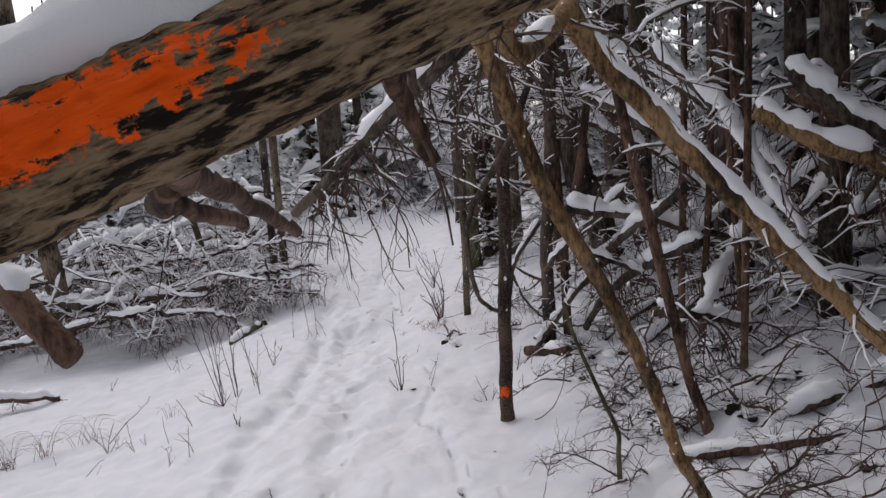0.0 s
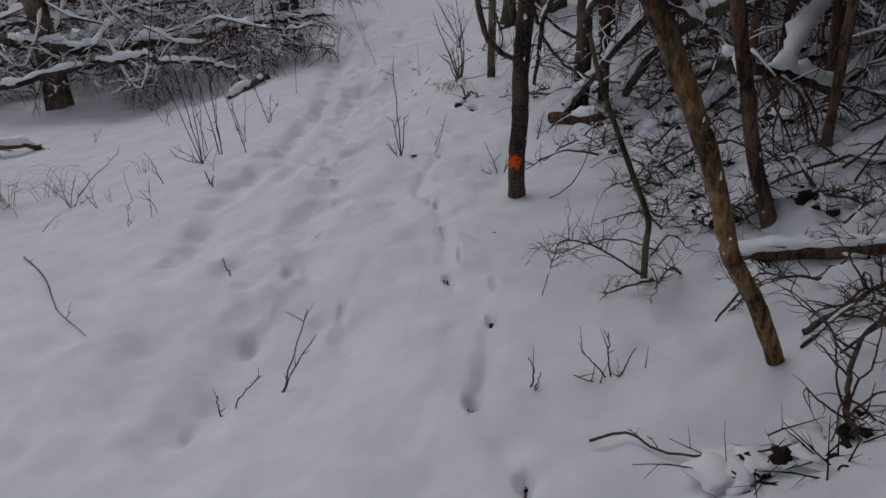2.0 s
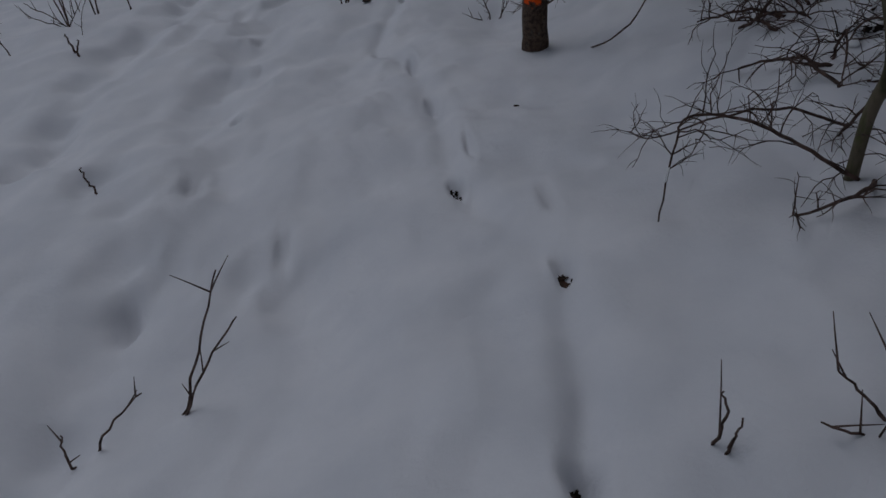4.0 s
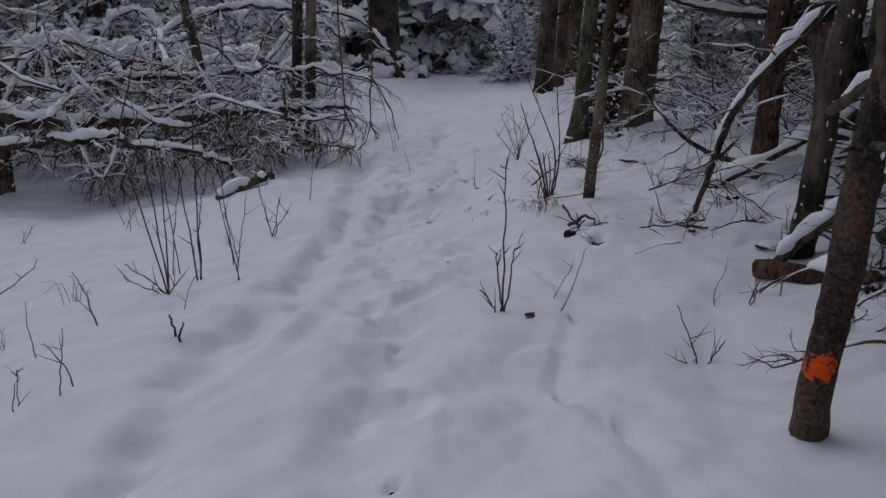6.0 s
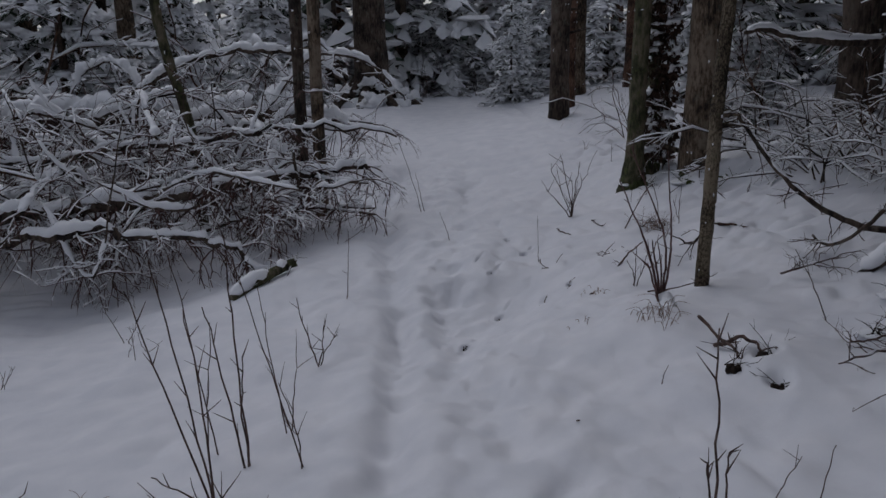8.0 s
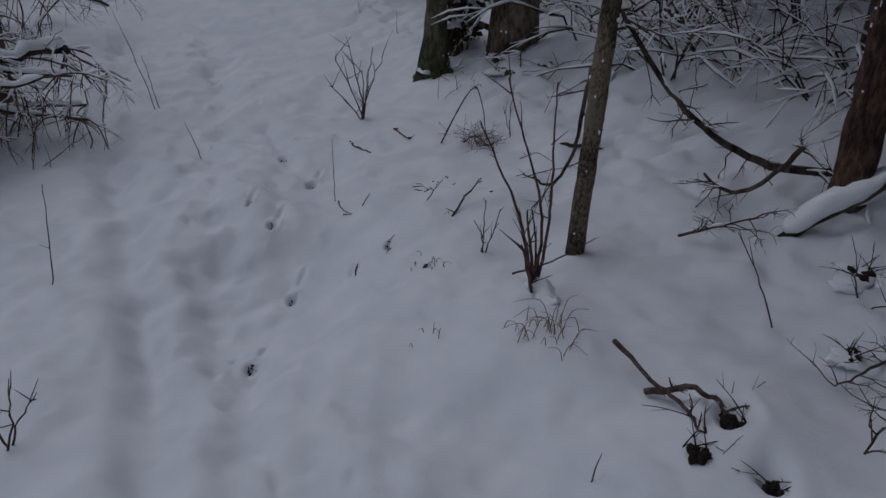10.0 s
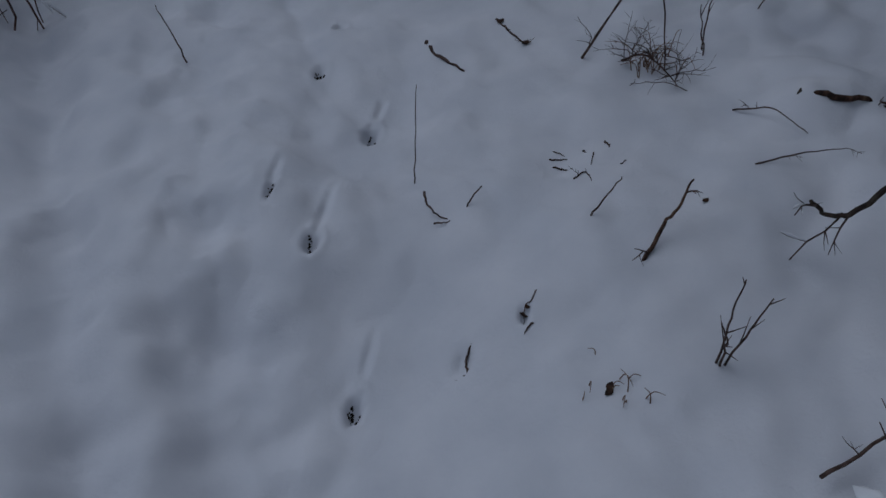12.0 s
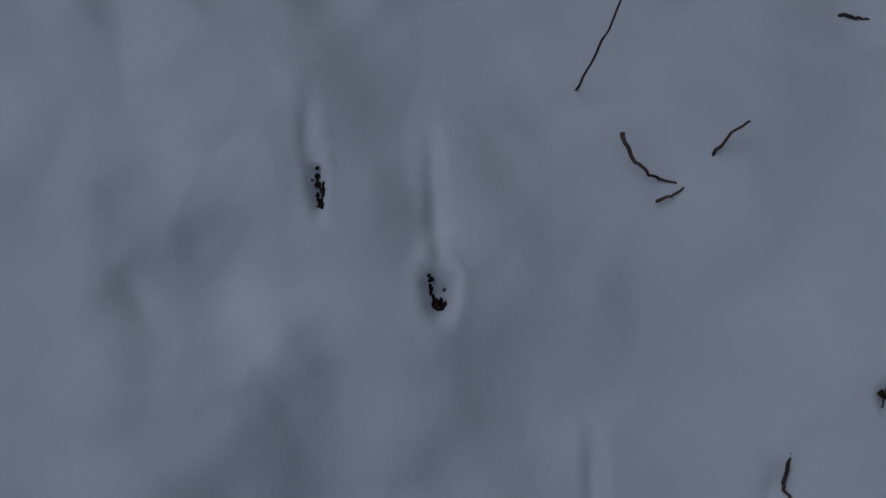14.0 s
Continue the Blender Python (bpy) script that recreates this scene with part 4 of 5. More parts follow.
# ---- brush and young spruces ----
def snowy_brush(seed, stems=9, h=1.6, wood=BARK_DARK, droop=0.35, cover=0.95):
    rng = random.Random(seed)
    ob = thing("snowy_brush", "leafless brush with snow on every twig", "bush", "brush in the wood")
    lines = []
    for _ in range(stems):
        a = rng.random() * 6.28
        grow(rng, (0.15 * math.cos(a), 0.15 * math.sin(a), -0.1), (math.cos(a) * 0.6, math.sin(a) * 0.6, 1), h * (0.6 + 0.6 * rng.random()), 0.012, 2, lines, droop, 0.32, 5, 0.9, 0.26)
    branchy(ob, lines, wood, cover=cover, height=0.045, rng=rng, fine_mat=FROSTED if seed != 13 else TWIG_RED, names=("branch_wood", "twig_tangle", "snow"), thin=0.005)
    return ob


def spruce(seed, h=5.0, wide=1.3, whorls=16, low=0.35, per=3, arms=7, broad=0.024):
    """A young spruce: trunk, drooping boughs of needle sprays, snow on the boughs."""
    rng = random.Random(seed)
    ob = thing("spruce", "young spruce with drooping boughs weighed down by snow", "spruce tree", "spruces in the wood")
    line = [(0.02 * noise.noise((i, seed, 0)), 0.02 * noise.noise((i, seed, 5)), -0.2 + (h + 0.2) * i / 10) for i in range(11)]
    part("trunk", Shape().tube(line, taper(11, 0.03 + h * 0.012, 0.008), 8, 0.15), BARK_DARK, ob)
    wood, green, white = Shape(), Shape(), Shape()
    for w in range(whorls):
        s = w / (whorls - 1)
        z = low + (h - low - 0.1) * s
        l = wide * (1 - s) ** 0.8 + 0.12
        for _ in range(arms if s < 0.8 else 4):
            a = rng.random() * 6.28
            ll = l * (0.45 + 0.8 * rng.random())
            sag = 0.5 + 0.7 * rng.random()
            out = Vector((math.cos(a), math.sin(a), 0))
            side = Vector((-out.y, out.x, 0))
            n = 5
            path = []
            for i in range(n + 1):
                q = i / n
                path.append(tuple(out * ll * q + Vector((0, 0, z + 0.1 * ll * q - sag * ll * q * q + 0.25 * ll * q ** 4 + rng.gauss(0, 0.01)))))
            wood.tube(path, taper(n + 1, 0.012, 0.003), 3)
            for i in range(1, n + 1):
                p = Vector(path[i])
                for sg in (-1, 1):
                    for _ in range(per):
                        sl = ll * (0.22 + 0.2 * rng.random()) * (1.1 - 0.6 * i / n) + 0.06
                        sl = min(sl, 9 * broad + 0.16)
                        way = (side * sg * (0.7 + 0.4 * rng.random()) + out * 0.6 + Vector((0, 0, -0.25 - 0.6 * rng.random()))).normalized()
                        b = p + out * rng.gauss(0, ll * 0.05)
                        e = b + way * sl
                        m = (b + e) / 2
                        wd = way.cross(Vector((0, 0, 1))).normalized() * broad
                        dn = Vector((0, 0, -0.03))
                        green.quad(tuple(b), tuple(m + wd + dn), tuple(e), tuple(m - wd + dn * 0.2))
                        if rng.random() < 0.93:
                            up = Vector((0, 0, 0.025 + broad * (0.9 + 1.3 * rng.random())))
                            ws = wd * (1.1 + 0.8 * rng.random())
                            k = len(white.v)
                            white.v += [tuple(b), tuple(m + ws), tuple(e), tuple(m - ws), tuple(m + up)]
                            white.f += [(k, k + 1, k + 4), (k + 1, k + 2, k + 4), (k + 2, k + 3, k + 4), (k + 3, k, k + 4)]
                if rng.random() < (0.62 if per > 1 else 0.5):
                    white.blob(tuple(p + Vector((rng.gauss(0, 0.03), rng.gauss(0, 0.03), 0.02))), (ll * 0.16 * (0.4 + rng.random()) + 0.02, ll * 0.16 * (0.4 + rng.random()) + 0.02, 0.02 + 0.025 * rng.random() + 0.03 * ll * rng.random()), rng, *((4, 5) if per > 1 and h < 10 else (3, 4)), 1.4)
    part("bough_frame", wood, BARK_DARK, ob)
    part("needle_foliage", green, NEEDLE, ob, "dark green needle sprays")
    part("snow", white, SNOW_CAP, ob, "heavy snow on the boughs")
    return ob


def put(source, x, y, turn, size, sink=0.0):
    source.scale = (size, size, size)
    ob = copy_thing(source, pose(x, y, ground_z(x, y) - sink, 0, 0, turn))
    return ob


spruces = [spruce(1, 5, 1.3), spruce(2, 4, 1.2, 13), spruce(3, 6.5, 1.5, 18, 0.5)]
brushes = [snowy_brush(11, 7), snowy_brush(12, 7, 1.3), snowy_brush(13, 6, 2.1, BARK_RED)]
rng = random.Random(77)
spots = [(1.3, 27.0, 0.6), (-4.9, 29.5, 1.2), (2.6, 28.5, 0.9), (-0.2, 35, 1.0), (3.9, 27.5, 1.0), (0.2, 33, 1.1), (5.2, 24, 1.0), (3.2, 17.6, 0.7), (4.6, 20.5, 1.0), (-4.6, 24.5, 1.0), (-6.3, 23.5, 1.1), (-8, 22, 1.1), (-1.2, 34.0, 1.2), (2.2, 33, 1.2)]
for x, y, size in ((8.2, 13.6, 1.8), (7.5, 17.5, 1.7), (9.5, 4.0, 1.9), (9.0, 9.5, 1.9), (3.4, -3.5, 1.8), (-3.4, -3.5, 1.8), (6.3, 22, 1.6), (-12.5, 20.5, 1.8), (-10.5, 23.5, 1.5), (-9.6, 27.5, 1.3)):
    spots.append((x, y, size))
for k, (x, y, s) in enumerate(spots):
    put(spruces[k % 3], x, y, rng.random() * 360, s, 0.05)
far_spruces = [spruce(5, 9, 2.2, 11, 0.6, 1, 5, 0.12), spruce(6, 12, 2.6, 12, 1.0, 1, 5, 0.14)]
for k in range(66):
    x = rng.uniform(-48, 46)
    y = rng.uniform(31, 62) if -9 < x < 9 else rng.uniform(14, 62)
    if abs(x) < 13 and y < 31:
        x += 12 if x > 0 else -12
    put(far_spruces[k % 2], x, y, rng.random() * 360, rng.uniform(0.7, 1.3), 0.1)
for x, y in ((-3.6, 35), (-5.6, 33), (-1.4, 39), (-7.8, 35), (-4.6, 41), (0.8, 37), (2.6, 39), (-9.5, 38), (-10, 25), (-12.5, 23), (-14, 27), (-11, 29.5), (-16, 24), (-8.2, 29), (-18, 30), (-13, 33), (-15, 19), (-17, 15), (-7, 27), (-9, 31), (-12, 36), (-6, 38), (-10.5, 34), (-14, 38), (-8.8, 25), (-17, 34), (-20, 26), (10.5, 24), (12, 19), (9, 28), (6.5, 28.5)):
    put(far_spruces[int(abs(x)) % 2], x, y, rng.random() * 360, rng.uniform(0.7, 1.0), 0.1)
# added spruces, crowns mostly out of view, to block skylight over bank and log
tall = spruce(7, 13.0, 2.6, 15, 5.2, 3, 7, 0.04)
for x, y in ((-3.4, -0.6), (3.3, 1.6), (2.9, 4.9), (3.2, 8.6), (3.4, 12.4), (4.2, 16.0), (3.2, -2.2), (4.6, 2.5), (4.8, 6.8), (5.0, 10.6), (5.4, 14.2), (6.6, 4.8), (6.8, 8.8), (6.4, 12.6)):
    put(tall, x, y, rng.random() * 360, 1.2 if x > 0 and y < 10 else 1.0)
for x, y in ((2.6, 3.0), (3.0, 6.2), (3.7, 4.6), (2.4, 0.9)):
    put(tall, x, y, rng.random() * 360, 0.8)
spots = [(2.7, 12.2, 0.8), (2.3, 13.4, 0.9), (3.2, 14.6, 1.0), (2.6, 16.5, 0.9), (3.6, 12.0, 1.0), (1.9, 18.5, 0.7), (2.6, 9.6, 0.8), (3.2, 8.3, 0.9), (2.6, 6.8, 0.7), (3.4, 5.2, 0.9), (3.6, 6.6, 1.0), (4.2, 9.6, 1.1),
         (-4.2, 18.2, 0.9), (-5.4, 17.5, 1.0), (-6.6, 17.2, 1.0), (-7.8, 16.4, 1.0), (-8.6, 15.2, 1.1), (-9.6, 13.6, 1.0), (-5.2, 21.8, 1.0), (-3.8, 21.2, 0.9), (-6.6, 21.0, 1.1), (-8.2, 19.4, 1.1), (-4.6, 27.5, 0.8), (-0.8, 30.5, 0.7), (0.7, 29.5, 0.7), (1.0, 31, 0.8), (2.6, 25, 0.7), (3.4, 22, 0.9), (-7.5, 18.5, 2.4), (-9.5, 17.5, 2.4), (-11.5, 19.5, 2.6), (-6.2, 20.5, 2.2), (-9, 22, 2.6), (-13, 17, 2.4), (-12, 14.5, 2.2), (-5.2, 23.5, 2.2)]
for k in range(46):
    spots.append((rng.uniform(2.3, 6.5), rng.uniform(3.0, 18), rng.uniform(0.6, 1.1)))
for k in range(26):
    spots.append((rng.uniform(-9.5, -3.6), rng.uniform(17, 27), rng.uniform(0.7, 1.2)))
for k in range(36):
    x = rng.uniform(-22, 20)
    y = rng.uniform(19, 40) if -10 < x < 6 else rng.uniform(4, 36)
    if -3.2 < x < 1.8 and y < 29:
        y += 12
    spots.append((x, y, rng.uniform(0.8, 1.5)))
for k, (x, y, s) in enumerate(spots):
    put(brushes[k % 3], x, y, rng.random() * 360, s)
for ob in (*spruces, *brushes, *far_spruces, tall):
    for o in (*ob.children_recursive, ob):
        bpy.data.objects.remove(o)

# ---- trunks of the wood around ----
far_trunks = []
for k in range(4):
    far_trunks.append(trunk("tall bare trunk in the snowy wood", [(0, 0, 0), (0.05, 0, 3), (0.1 - 0.05 * k, 0.05, 7), (0, 0, 14)], 0.13 + 0.03 * k, 0.06, (BARK, BARK_DARK, BARK_RED, BARK)[k], 10, 0.1, 1.3, stubs=5, seed=500 + k, plaster=0.12))
    far_trunks[-1]["group"] = "trunks of the wood"
for k in range(90):
    x = rng.uniform(-28, 26)
    y = rng.uniform(22, 60) if -10 < x < 6 else rng.uniform(-12, 55)
    if -3.6 < x < 2.4 and y < 34:
        y += 14
    if abs(x) < 3.5 and y < 10:
        x += 7
    copy_thing(far_trunks[k % 4], pose(x, y, ground_z(x, y), rng.gauss(0, 1.5), rng.gauss(0, 1.5), rng.random() * 360))
for ob in far_trunks:
    for o in (*ob.children_recursive, ob):
        bpy.data.objects.remove(o)


# ---- shrubs, stems and litter along the trail ----
def stems(label, base, tips, r, mat=TWIG, name="dry_stem", category="stem", seed=1, twigs=2, twig_len=0.12, snow=0.0, group=""):
    """Upright stems that rise from one foot to the tips, each with a few side twigs."""
    rng = random.Random(seed)
    ob = thing(name, label, category, group)
    x, y = base
    z = top(x, y)
    white = Shape()
    for tx, ty, tz in tips:
        foot = (x + rng.gauss(0, 0.012), y + rng.gauss(0, 0.012), z - 0.04)
        mid = ((foot[0] * 0.55 + tx * 0.45) + rng.gauss(0, 0.012), (foot[1] * 0.55 + ty * 0.45) + rng.gauss(0, 0.012), foot[2] * 0.5 + tz * 0.5)
        line = wobble(smooth([foot, mid, (tx, ty, tz)], 6), rng, 0.006 + r)
        sh = Shape().tube(line, taper(len(line), r * 0.8, r * 0.35), 5)
        for _ in range(twigs):
            i = rng.randrange(3, len(line))
            out = grow(rng, line[i], (tx - x + rng.gauss(0, 0.6), ty - y + rng.gauss(0, 0.6), 0.5 + rng.random()), twig_len * (0.4 + rng.random()), r * 0.5, 0, [], 0, 0.25, 0)
            for path, rr, _ in out:
                sh.tube(path, rr, 3)
        part("stem", sh, mat, ob)
        if snow:
            white.snow(line, taper(len(line), r, r * 0.5), rng, snow, 0.01, 4)
    if white.f:
        part("snow", white, SNOW_CAP, ob)
    return ob


def rise(x, y, tips):
    z = top(x, y)
    return [(x + a, y + b, z + c) for a, b, c in tips]


def clump(label, x, y, tips, r, **more):
    return stems(label, (x, y), rise(x, y, tips), r, **more)


S = "dry stems by the trail"
clump("tall dark dry weed stems standing in snow", -2.87, 9.3, [(-0.2, 0.05, 1.25), (-0.08, 0.1, 1.0), (-0.34, 0.1, 1.1), (-0.28, 0, 0.2), (-0.24, -0.1, 0.12), (0.06, 0.02, 0.1)], 0.008, seed=601, twigs=3, group=S)
clump("tall dark dry weed stems standing in snow", -2.78, 9.8, [(-0.05, 0.05, 1.3), (-0.02, 0.1, 0.6), (-0.2, 0.1, 0.9)], 0.009, seed=602, twigs=4, group=S)
clump("slim pale dry weed stems standing in snow", -2.48, 9.66, [(-0.3, 0.1, 1.15), (-0.1, 0.0, 0.5)], 0.006, seed=603, twigs=4, group=S)
clump("slim dry weed stems standing in snow", -3.02, 10.0, [(-0.14, 0, 1.2), (0.05, 0, 0.8)], 0.006, seed=604, twigs=3, group=S)
clump("slim dry weed stems standing in snow", -2.62, 10.1, [(-0.1, 0, 0.9), (0.08, 0.1, 0.5)], 0.006, seed=605, twigs=3, group=S)
clump("branching dry weed by the trail", -2.52, 11.28, [(-0.14, 0, 0.52), (0.05, 0, 0.3), (0.12, 0, 0.22)], 0.008, seed=606, twigs=5, group=S)
clump("single thin reed standing in snow", -2.37, 12.74, [(0.03, 0, 0.62)], 0.006, seed=607, twigs=1, group=S)
clump("forked dark twig standing in snow", -0.74, 8.5, [(-0.02, 0.05, 0.88), (-0.05, 0.0, 0.35), (0.06, 0.05, 0.36), (-0.12, 0, 0.12)], 0.009, seed=608, twigs=4, twig_len=0.1, group=S)
clump("arched thin twig over the snow", 0.15, 7.68, [(-0.12, 0.1, 0.26), (0.1, 0, 0.12), (-0.15, -0.02, 0.04)], 0.006, seed=609, twigs=4, group=S)
shrub = thing("bare_shrub", "leafless upright shrub with a snowy foot beside the trunk", "shrub")
rng = random.Random(611)
foot = (-0.055, 11.17, top(-0.055, 11.17) - 0.06)
for pts, r in (([foot, (-0.13, 11.16, 0.2), (-0.218, 11.134, 0.456), (-0.3, 11.2, 0.65), (-0.357, 11.3, 0.83)], 0.011),
               ([foot, (-0.02, 11.22, 0.25), (-0.046, 11.246, 0.48), (-0.2, 11.16, 0.78), (-0.36, 11.05, 1.1)], 0.01),
               ([foot, (0.0, 11.2, 0.25), (0.0, 11.2, 0.5), (-0.05, 11.15, 0.8), (-0.089, 11.1, 1.05)], 0.01),
               ([foot, (-0.1, 11.17, 0.2), (-0.15, 11.16, 0.42)], 0.012), ([foot, (-0.13, 11.12, 0.1), (-0.19, 11.1, 0.27)], 0.013), ([foot, (-0.06, 11.19, 0.2), (-0.09, 11.22, 0.4)], 0.009)):
    line = wobble(smooth(pts, 6), rng, 0.008)
    sh = Shape().tube(line, taper(len(line), r, r * 0.3), 7, 0.2)
    for _ in range(4):
        i = rng.randrange(len(line) // 3, len(line))
        for path, rr, _ in grow(rng, line[i], (rng.gauss(0, 0.6), rng.gauss(0, 0.6), 0.8), 0.05 + 0.16 * rng.random(), r * 0.35, 0, [], 0, 0.4, 0, 0.9, 0.04):
            sh.tube(path, rr, 4)
    part("stem", sh, TWIG_RED, shrub)
heap = Shape()
for k in range(5):
    x, y = -0.03 + rng.gauss(0, 0.02), 11.2 - 0.05 * k
    heap.blob((x, y, top(x, y) + 0.03 - 0.008 * k), (0.05, 0.06, 0.05), rng, 7, 10, 0.6)
part("snow", heap, SNOW_CAP, shrub, "snow heaped on the shrub's foot")
clump("small fan-shaped leafless bush", 0.077, 14.6, [(-0.25, 0, 0.55), (-0.1, 0.1, 0.6), (0.08, 0, 0.62), (0.2, 0.1, 0.5), (-0.3, 0, 0.3), (0.02, 0.1, 0.4)], 0.009, seed=612, twigs=4, twig_len=0.2, name="bare_shrub", category="shrub")
clump("small cluster of upright twigs", -0.061, 11.777, [(0.02, 0.05, 0.3), (-0.07, 0, 0.22), (0.09, 0, 0.26)], 0.006, seed=614, twigs=3, twig_len=0.08, group=S)
clump("thin bent twig standing in snow", -0.584, 13.067, [(-0.018, -0.01, 0.46)], 0.004, seed=615, twigs=0, group=S)
clump("short upright twig in the snow", -0.481, 12.771, [(0.06, 0.03, 0.09)], 0.006, seed=617, twigs=0, group=S)
clump("short upright twig in the snow", -0.134, 12.457, [(0.11, 0.05, 0.12)], 0.006, seed=618, twigs=0, group=S)
clump("leaning thin twig in the snow", -1.3, 4.72, [(0.2, 0.02, 0.5), (0.24, 0.0, 0.36)], 0.007, seed=619, twigs=3, group=S)
clump("curved thin twig in the snow", -1.58, 4.64, [(0.2, 0.05, 0.2), (-0.03, 0, 0.12)], 0.007, seed=620, twigs=2, group=S)
clump("short upright stub of a stem", -1.84, 6.1, [(-0.05, 0, 0.13)], 0.008, seed=621, twigs=0, group=S)
clump("upright stub of a stem", -2.5, 8.25, [(-0.05, 0, 0.14), (0.02, 0, 0.1)], 0.012, seed=622, twigs=0, group=S)
clump("leaning dry stem in the snow", -3.1, 8.65, [(-0.16, 0.1, 0.3)], 0.007, seed=623, twigs=1, group=S)
clump("leaning dry stem in the snow", -2.88, 7.8, [(-0.16, 0.05, 0.2)], 0.006, seed=624, twigs=1, group=S)
clump("leaning dry stem in the snow", -4.25, 9.1, [(0.5, 0.2, 0.42)], 0.008, seed=625, twigs=3, group=S)
clump("bent arching twig over the snow", -4.1, 8.0, [(0.4, 0.1, 0.02), (0.2, 0.1, 0.15)], 0.006, seed=626, twigs=2, group=S)
clump("tuft of dark dry herbs", -4.05, 8.65, [(-0.15, 0, 0.2), (0.05, 0.1, 0.26), (0.15, 0, 0.18), (-0.05, 0, 0.28), (0.2, 0.05, 0.1)], 0.006, seed=627, twigs=5, twig_len=0.08, group=S)
clump("thin dry stem standing in snow", -1.32, 14.47, [(-0.1, 0, 0.32)], 0.006, seed=629, twigs=0, group=S)
clump("thin dry stem standing in snow", -1.53, 15.85, [(-0.1, 0, 0.5), (-0.3, 0, 0.9)], 0.006, seed=630, twigs=1, group=S)
clump("small bent twigs like a fern in the snow", 0.3, 3.86, [(-0.12, 0.05, 0.1), (0.1, 0.05, 0.1), (0.0, 0.1, 0.16), (0.14, 0, 0.04), (-0.16, 0, 0.02)], 0.006, seed=631, twigs=3, twig_len=0.08, group=S)
clump("short upright twig by the trail", -0.02, 3.9, [(-0.02, 0, 0.16), (0.03, 0, 0.08)], 0.006, seed=632, twigs=1, group=S)
clump("thin upright stem on the bank", 0.685, 10.33, [(-0.12, 0.2, 0.42)], 0.006, seed=633, twigs=1, group=S)
for k in range(60):
    r = random.Random(700 + k)
    x, y = r.choice((r.uniform(-5.2, -2.2), r.uniform(-0.6, 2.2))), r.uniform(7.4, 18)
    if y > 11 and x > -1:
        x += 1.3
    h = r.uniform(0.08, 0.4)
    clump("thin dry stem poking out of the snow", x, y, [(r.gauss(0, h * 0.3), r.gauss(0, h * 0.3), h)] + [(r.gauss(0, h * 0.5), r.gauss(0, h * 0.5), h * 0.6)] * (k % 2), 0.004 + 0.002 * r.random(), seed=800 + k, twigs=k % 4, twig_len=0.1, group=S)


def lying_branch(label, points, r, seed, twigs=8, length=0.2, mat=TWIG, name="fallen_twig", lift=0.02, snow=0.3):
    """A twig lying on the snow; each point is x, y and its height over the surface."""
    rng = random.Random(seed)
    line = smooth([(x, y, top(x, y) + h) for x, y, h in points], 6)
    line = wobble(line, rng, r * 1.5)
    ob = thing(name, label, "twig")
    sh, white = Shape().tube(line, taper(len(line), r, r * 0.4), 6, 0.2), Shape()
    for _ in range(twigs):
        i = rng.randrange(1, len(line))
        for path, rr, _ in grow(rng, line[i], (rng.gauss(0, 1), rng.gauss(0, 1), 0.5 + 0.3 * rng.random()), length * (0.4 + rng.random()), r * 0.45, 1, [], 0.8, 2.6, 4, 0.9, 0.03):
            sh.tube(path, rr, 3)
    part("wood", sh, mat, ob)
    white.snow(line, taper(len(line), r, r * 0.4), rng, snow, r * 1.2, 5)
    if white.f:
        part("snow", white, SNOW_CAP, ob)
    return ob


lying_branch("arched leafless branch by the mossy stem", [(0.64, 4.64, 0.0), (0.5, 4.72, 0.13), (0.36, 4.8, 0.23), (0.24, 4.87, 0.26), (0.2, 4.84, 0.2), (0.12, 4.7, 0.02)], 0.006, 901, 22, 0.22)
lying_branch("leafless branch by the mossy stem", [(0.66, 4.6, 0.0), (0.52, 4.5, 0.04), (0.4, 4.52, 0.03)], 0.007, 902, 8, 0.2)
lying_branch("thin arched twigs by the mossy stem", [(0.78, 4.95, 0.0), (0.6, 4.98, 0.1), (0.42, 5.06, 0.12), (0.28, 5.2, 0.06), (0.24, 5.36, 0.05)], 0.005, 917, 14, 0.2)
lying_branch("thin bent stem arching over the snow", [(0.36, 6.5, -0.02), (0.45, 6.3, 0.05), (0.6, 6.3, 0.16), (0.72, 6.5, 0.36), (0.75, 6.7, 0.5)], 0.005, 903, 1, 0.1)
lying_branch("long thin twig lying on the snow", [(0.12, 3.4, 0.04), (0.25, 3.38, 0.04), (0.35, 3.2, 0.02), (0.6, 3.08, 0.04), (0.75, 3.05, 0.05)], 0.006, 904, 4, 0.08)
lying_branch("dark fallen branch on the bank", [(1.0, 3.72, 0.05), (1.2, 3.75, 0.06), (1.45, 3.85, 0.12), (1.6, 4.0, 0.22)], 0.014, 905, 12, 0.3)
lying_branch("dark twiggy branch on the bank", [(0.85, 3.0, 0.05), (0.95, 3.25, 0.12), (1.1, 3.4, 0.16), (1.4, 3.3, 0.2)], 0.012, 906, 16, 0.3)
lying_branch("long thin twig lying on the snow", [(-3.9, 7.3, 0.02), (-3.4, 6.6, 0.04), (-2.95, 5.8, 0.05), (-2.6, 5.4, 0.0)], 0.006, 907, 3, 0.1)
lying_branch("fallen stick pointing across the snow", [(-0.06, 10.45, 0.12), (-0.03, 10.2, 0.07), (-0.03, 9.98, 0.03), (-0.05, 9.85, 0.0)], 0.012, 908, 4, 0.1)
lying_branch("broken stick sticking out of the snow", [(-0.05, 10.2, 0.02), (0.05, 10.0, 0.05), (0.1, 9.9, 0.03)], 0.015, 909, 4, 0.1)
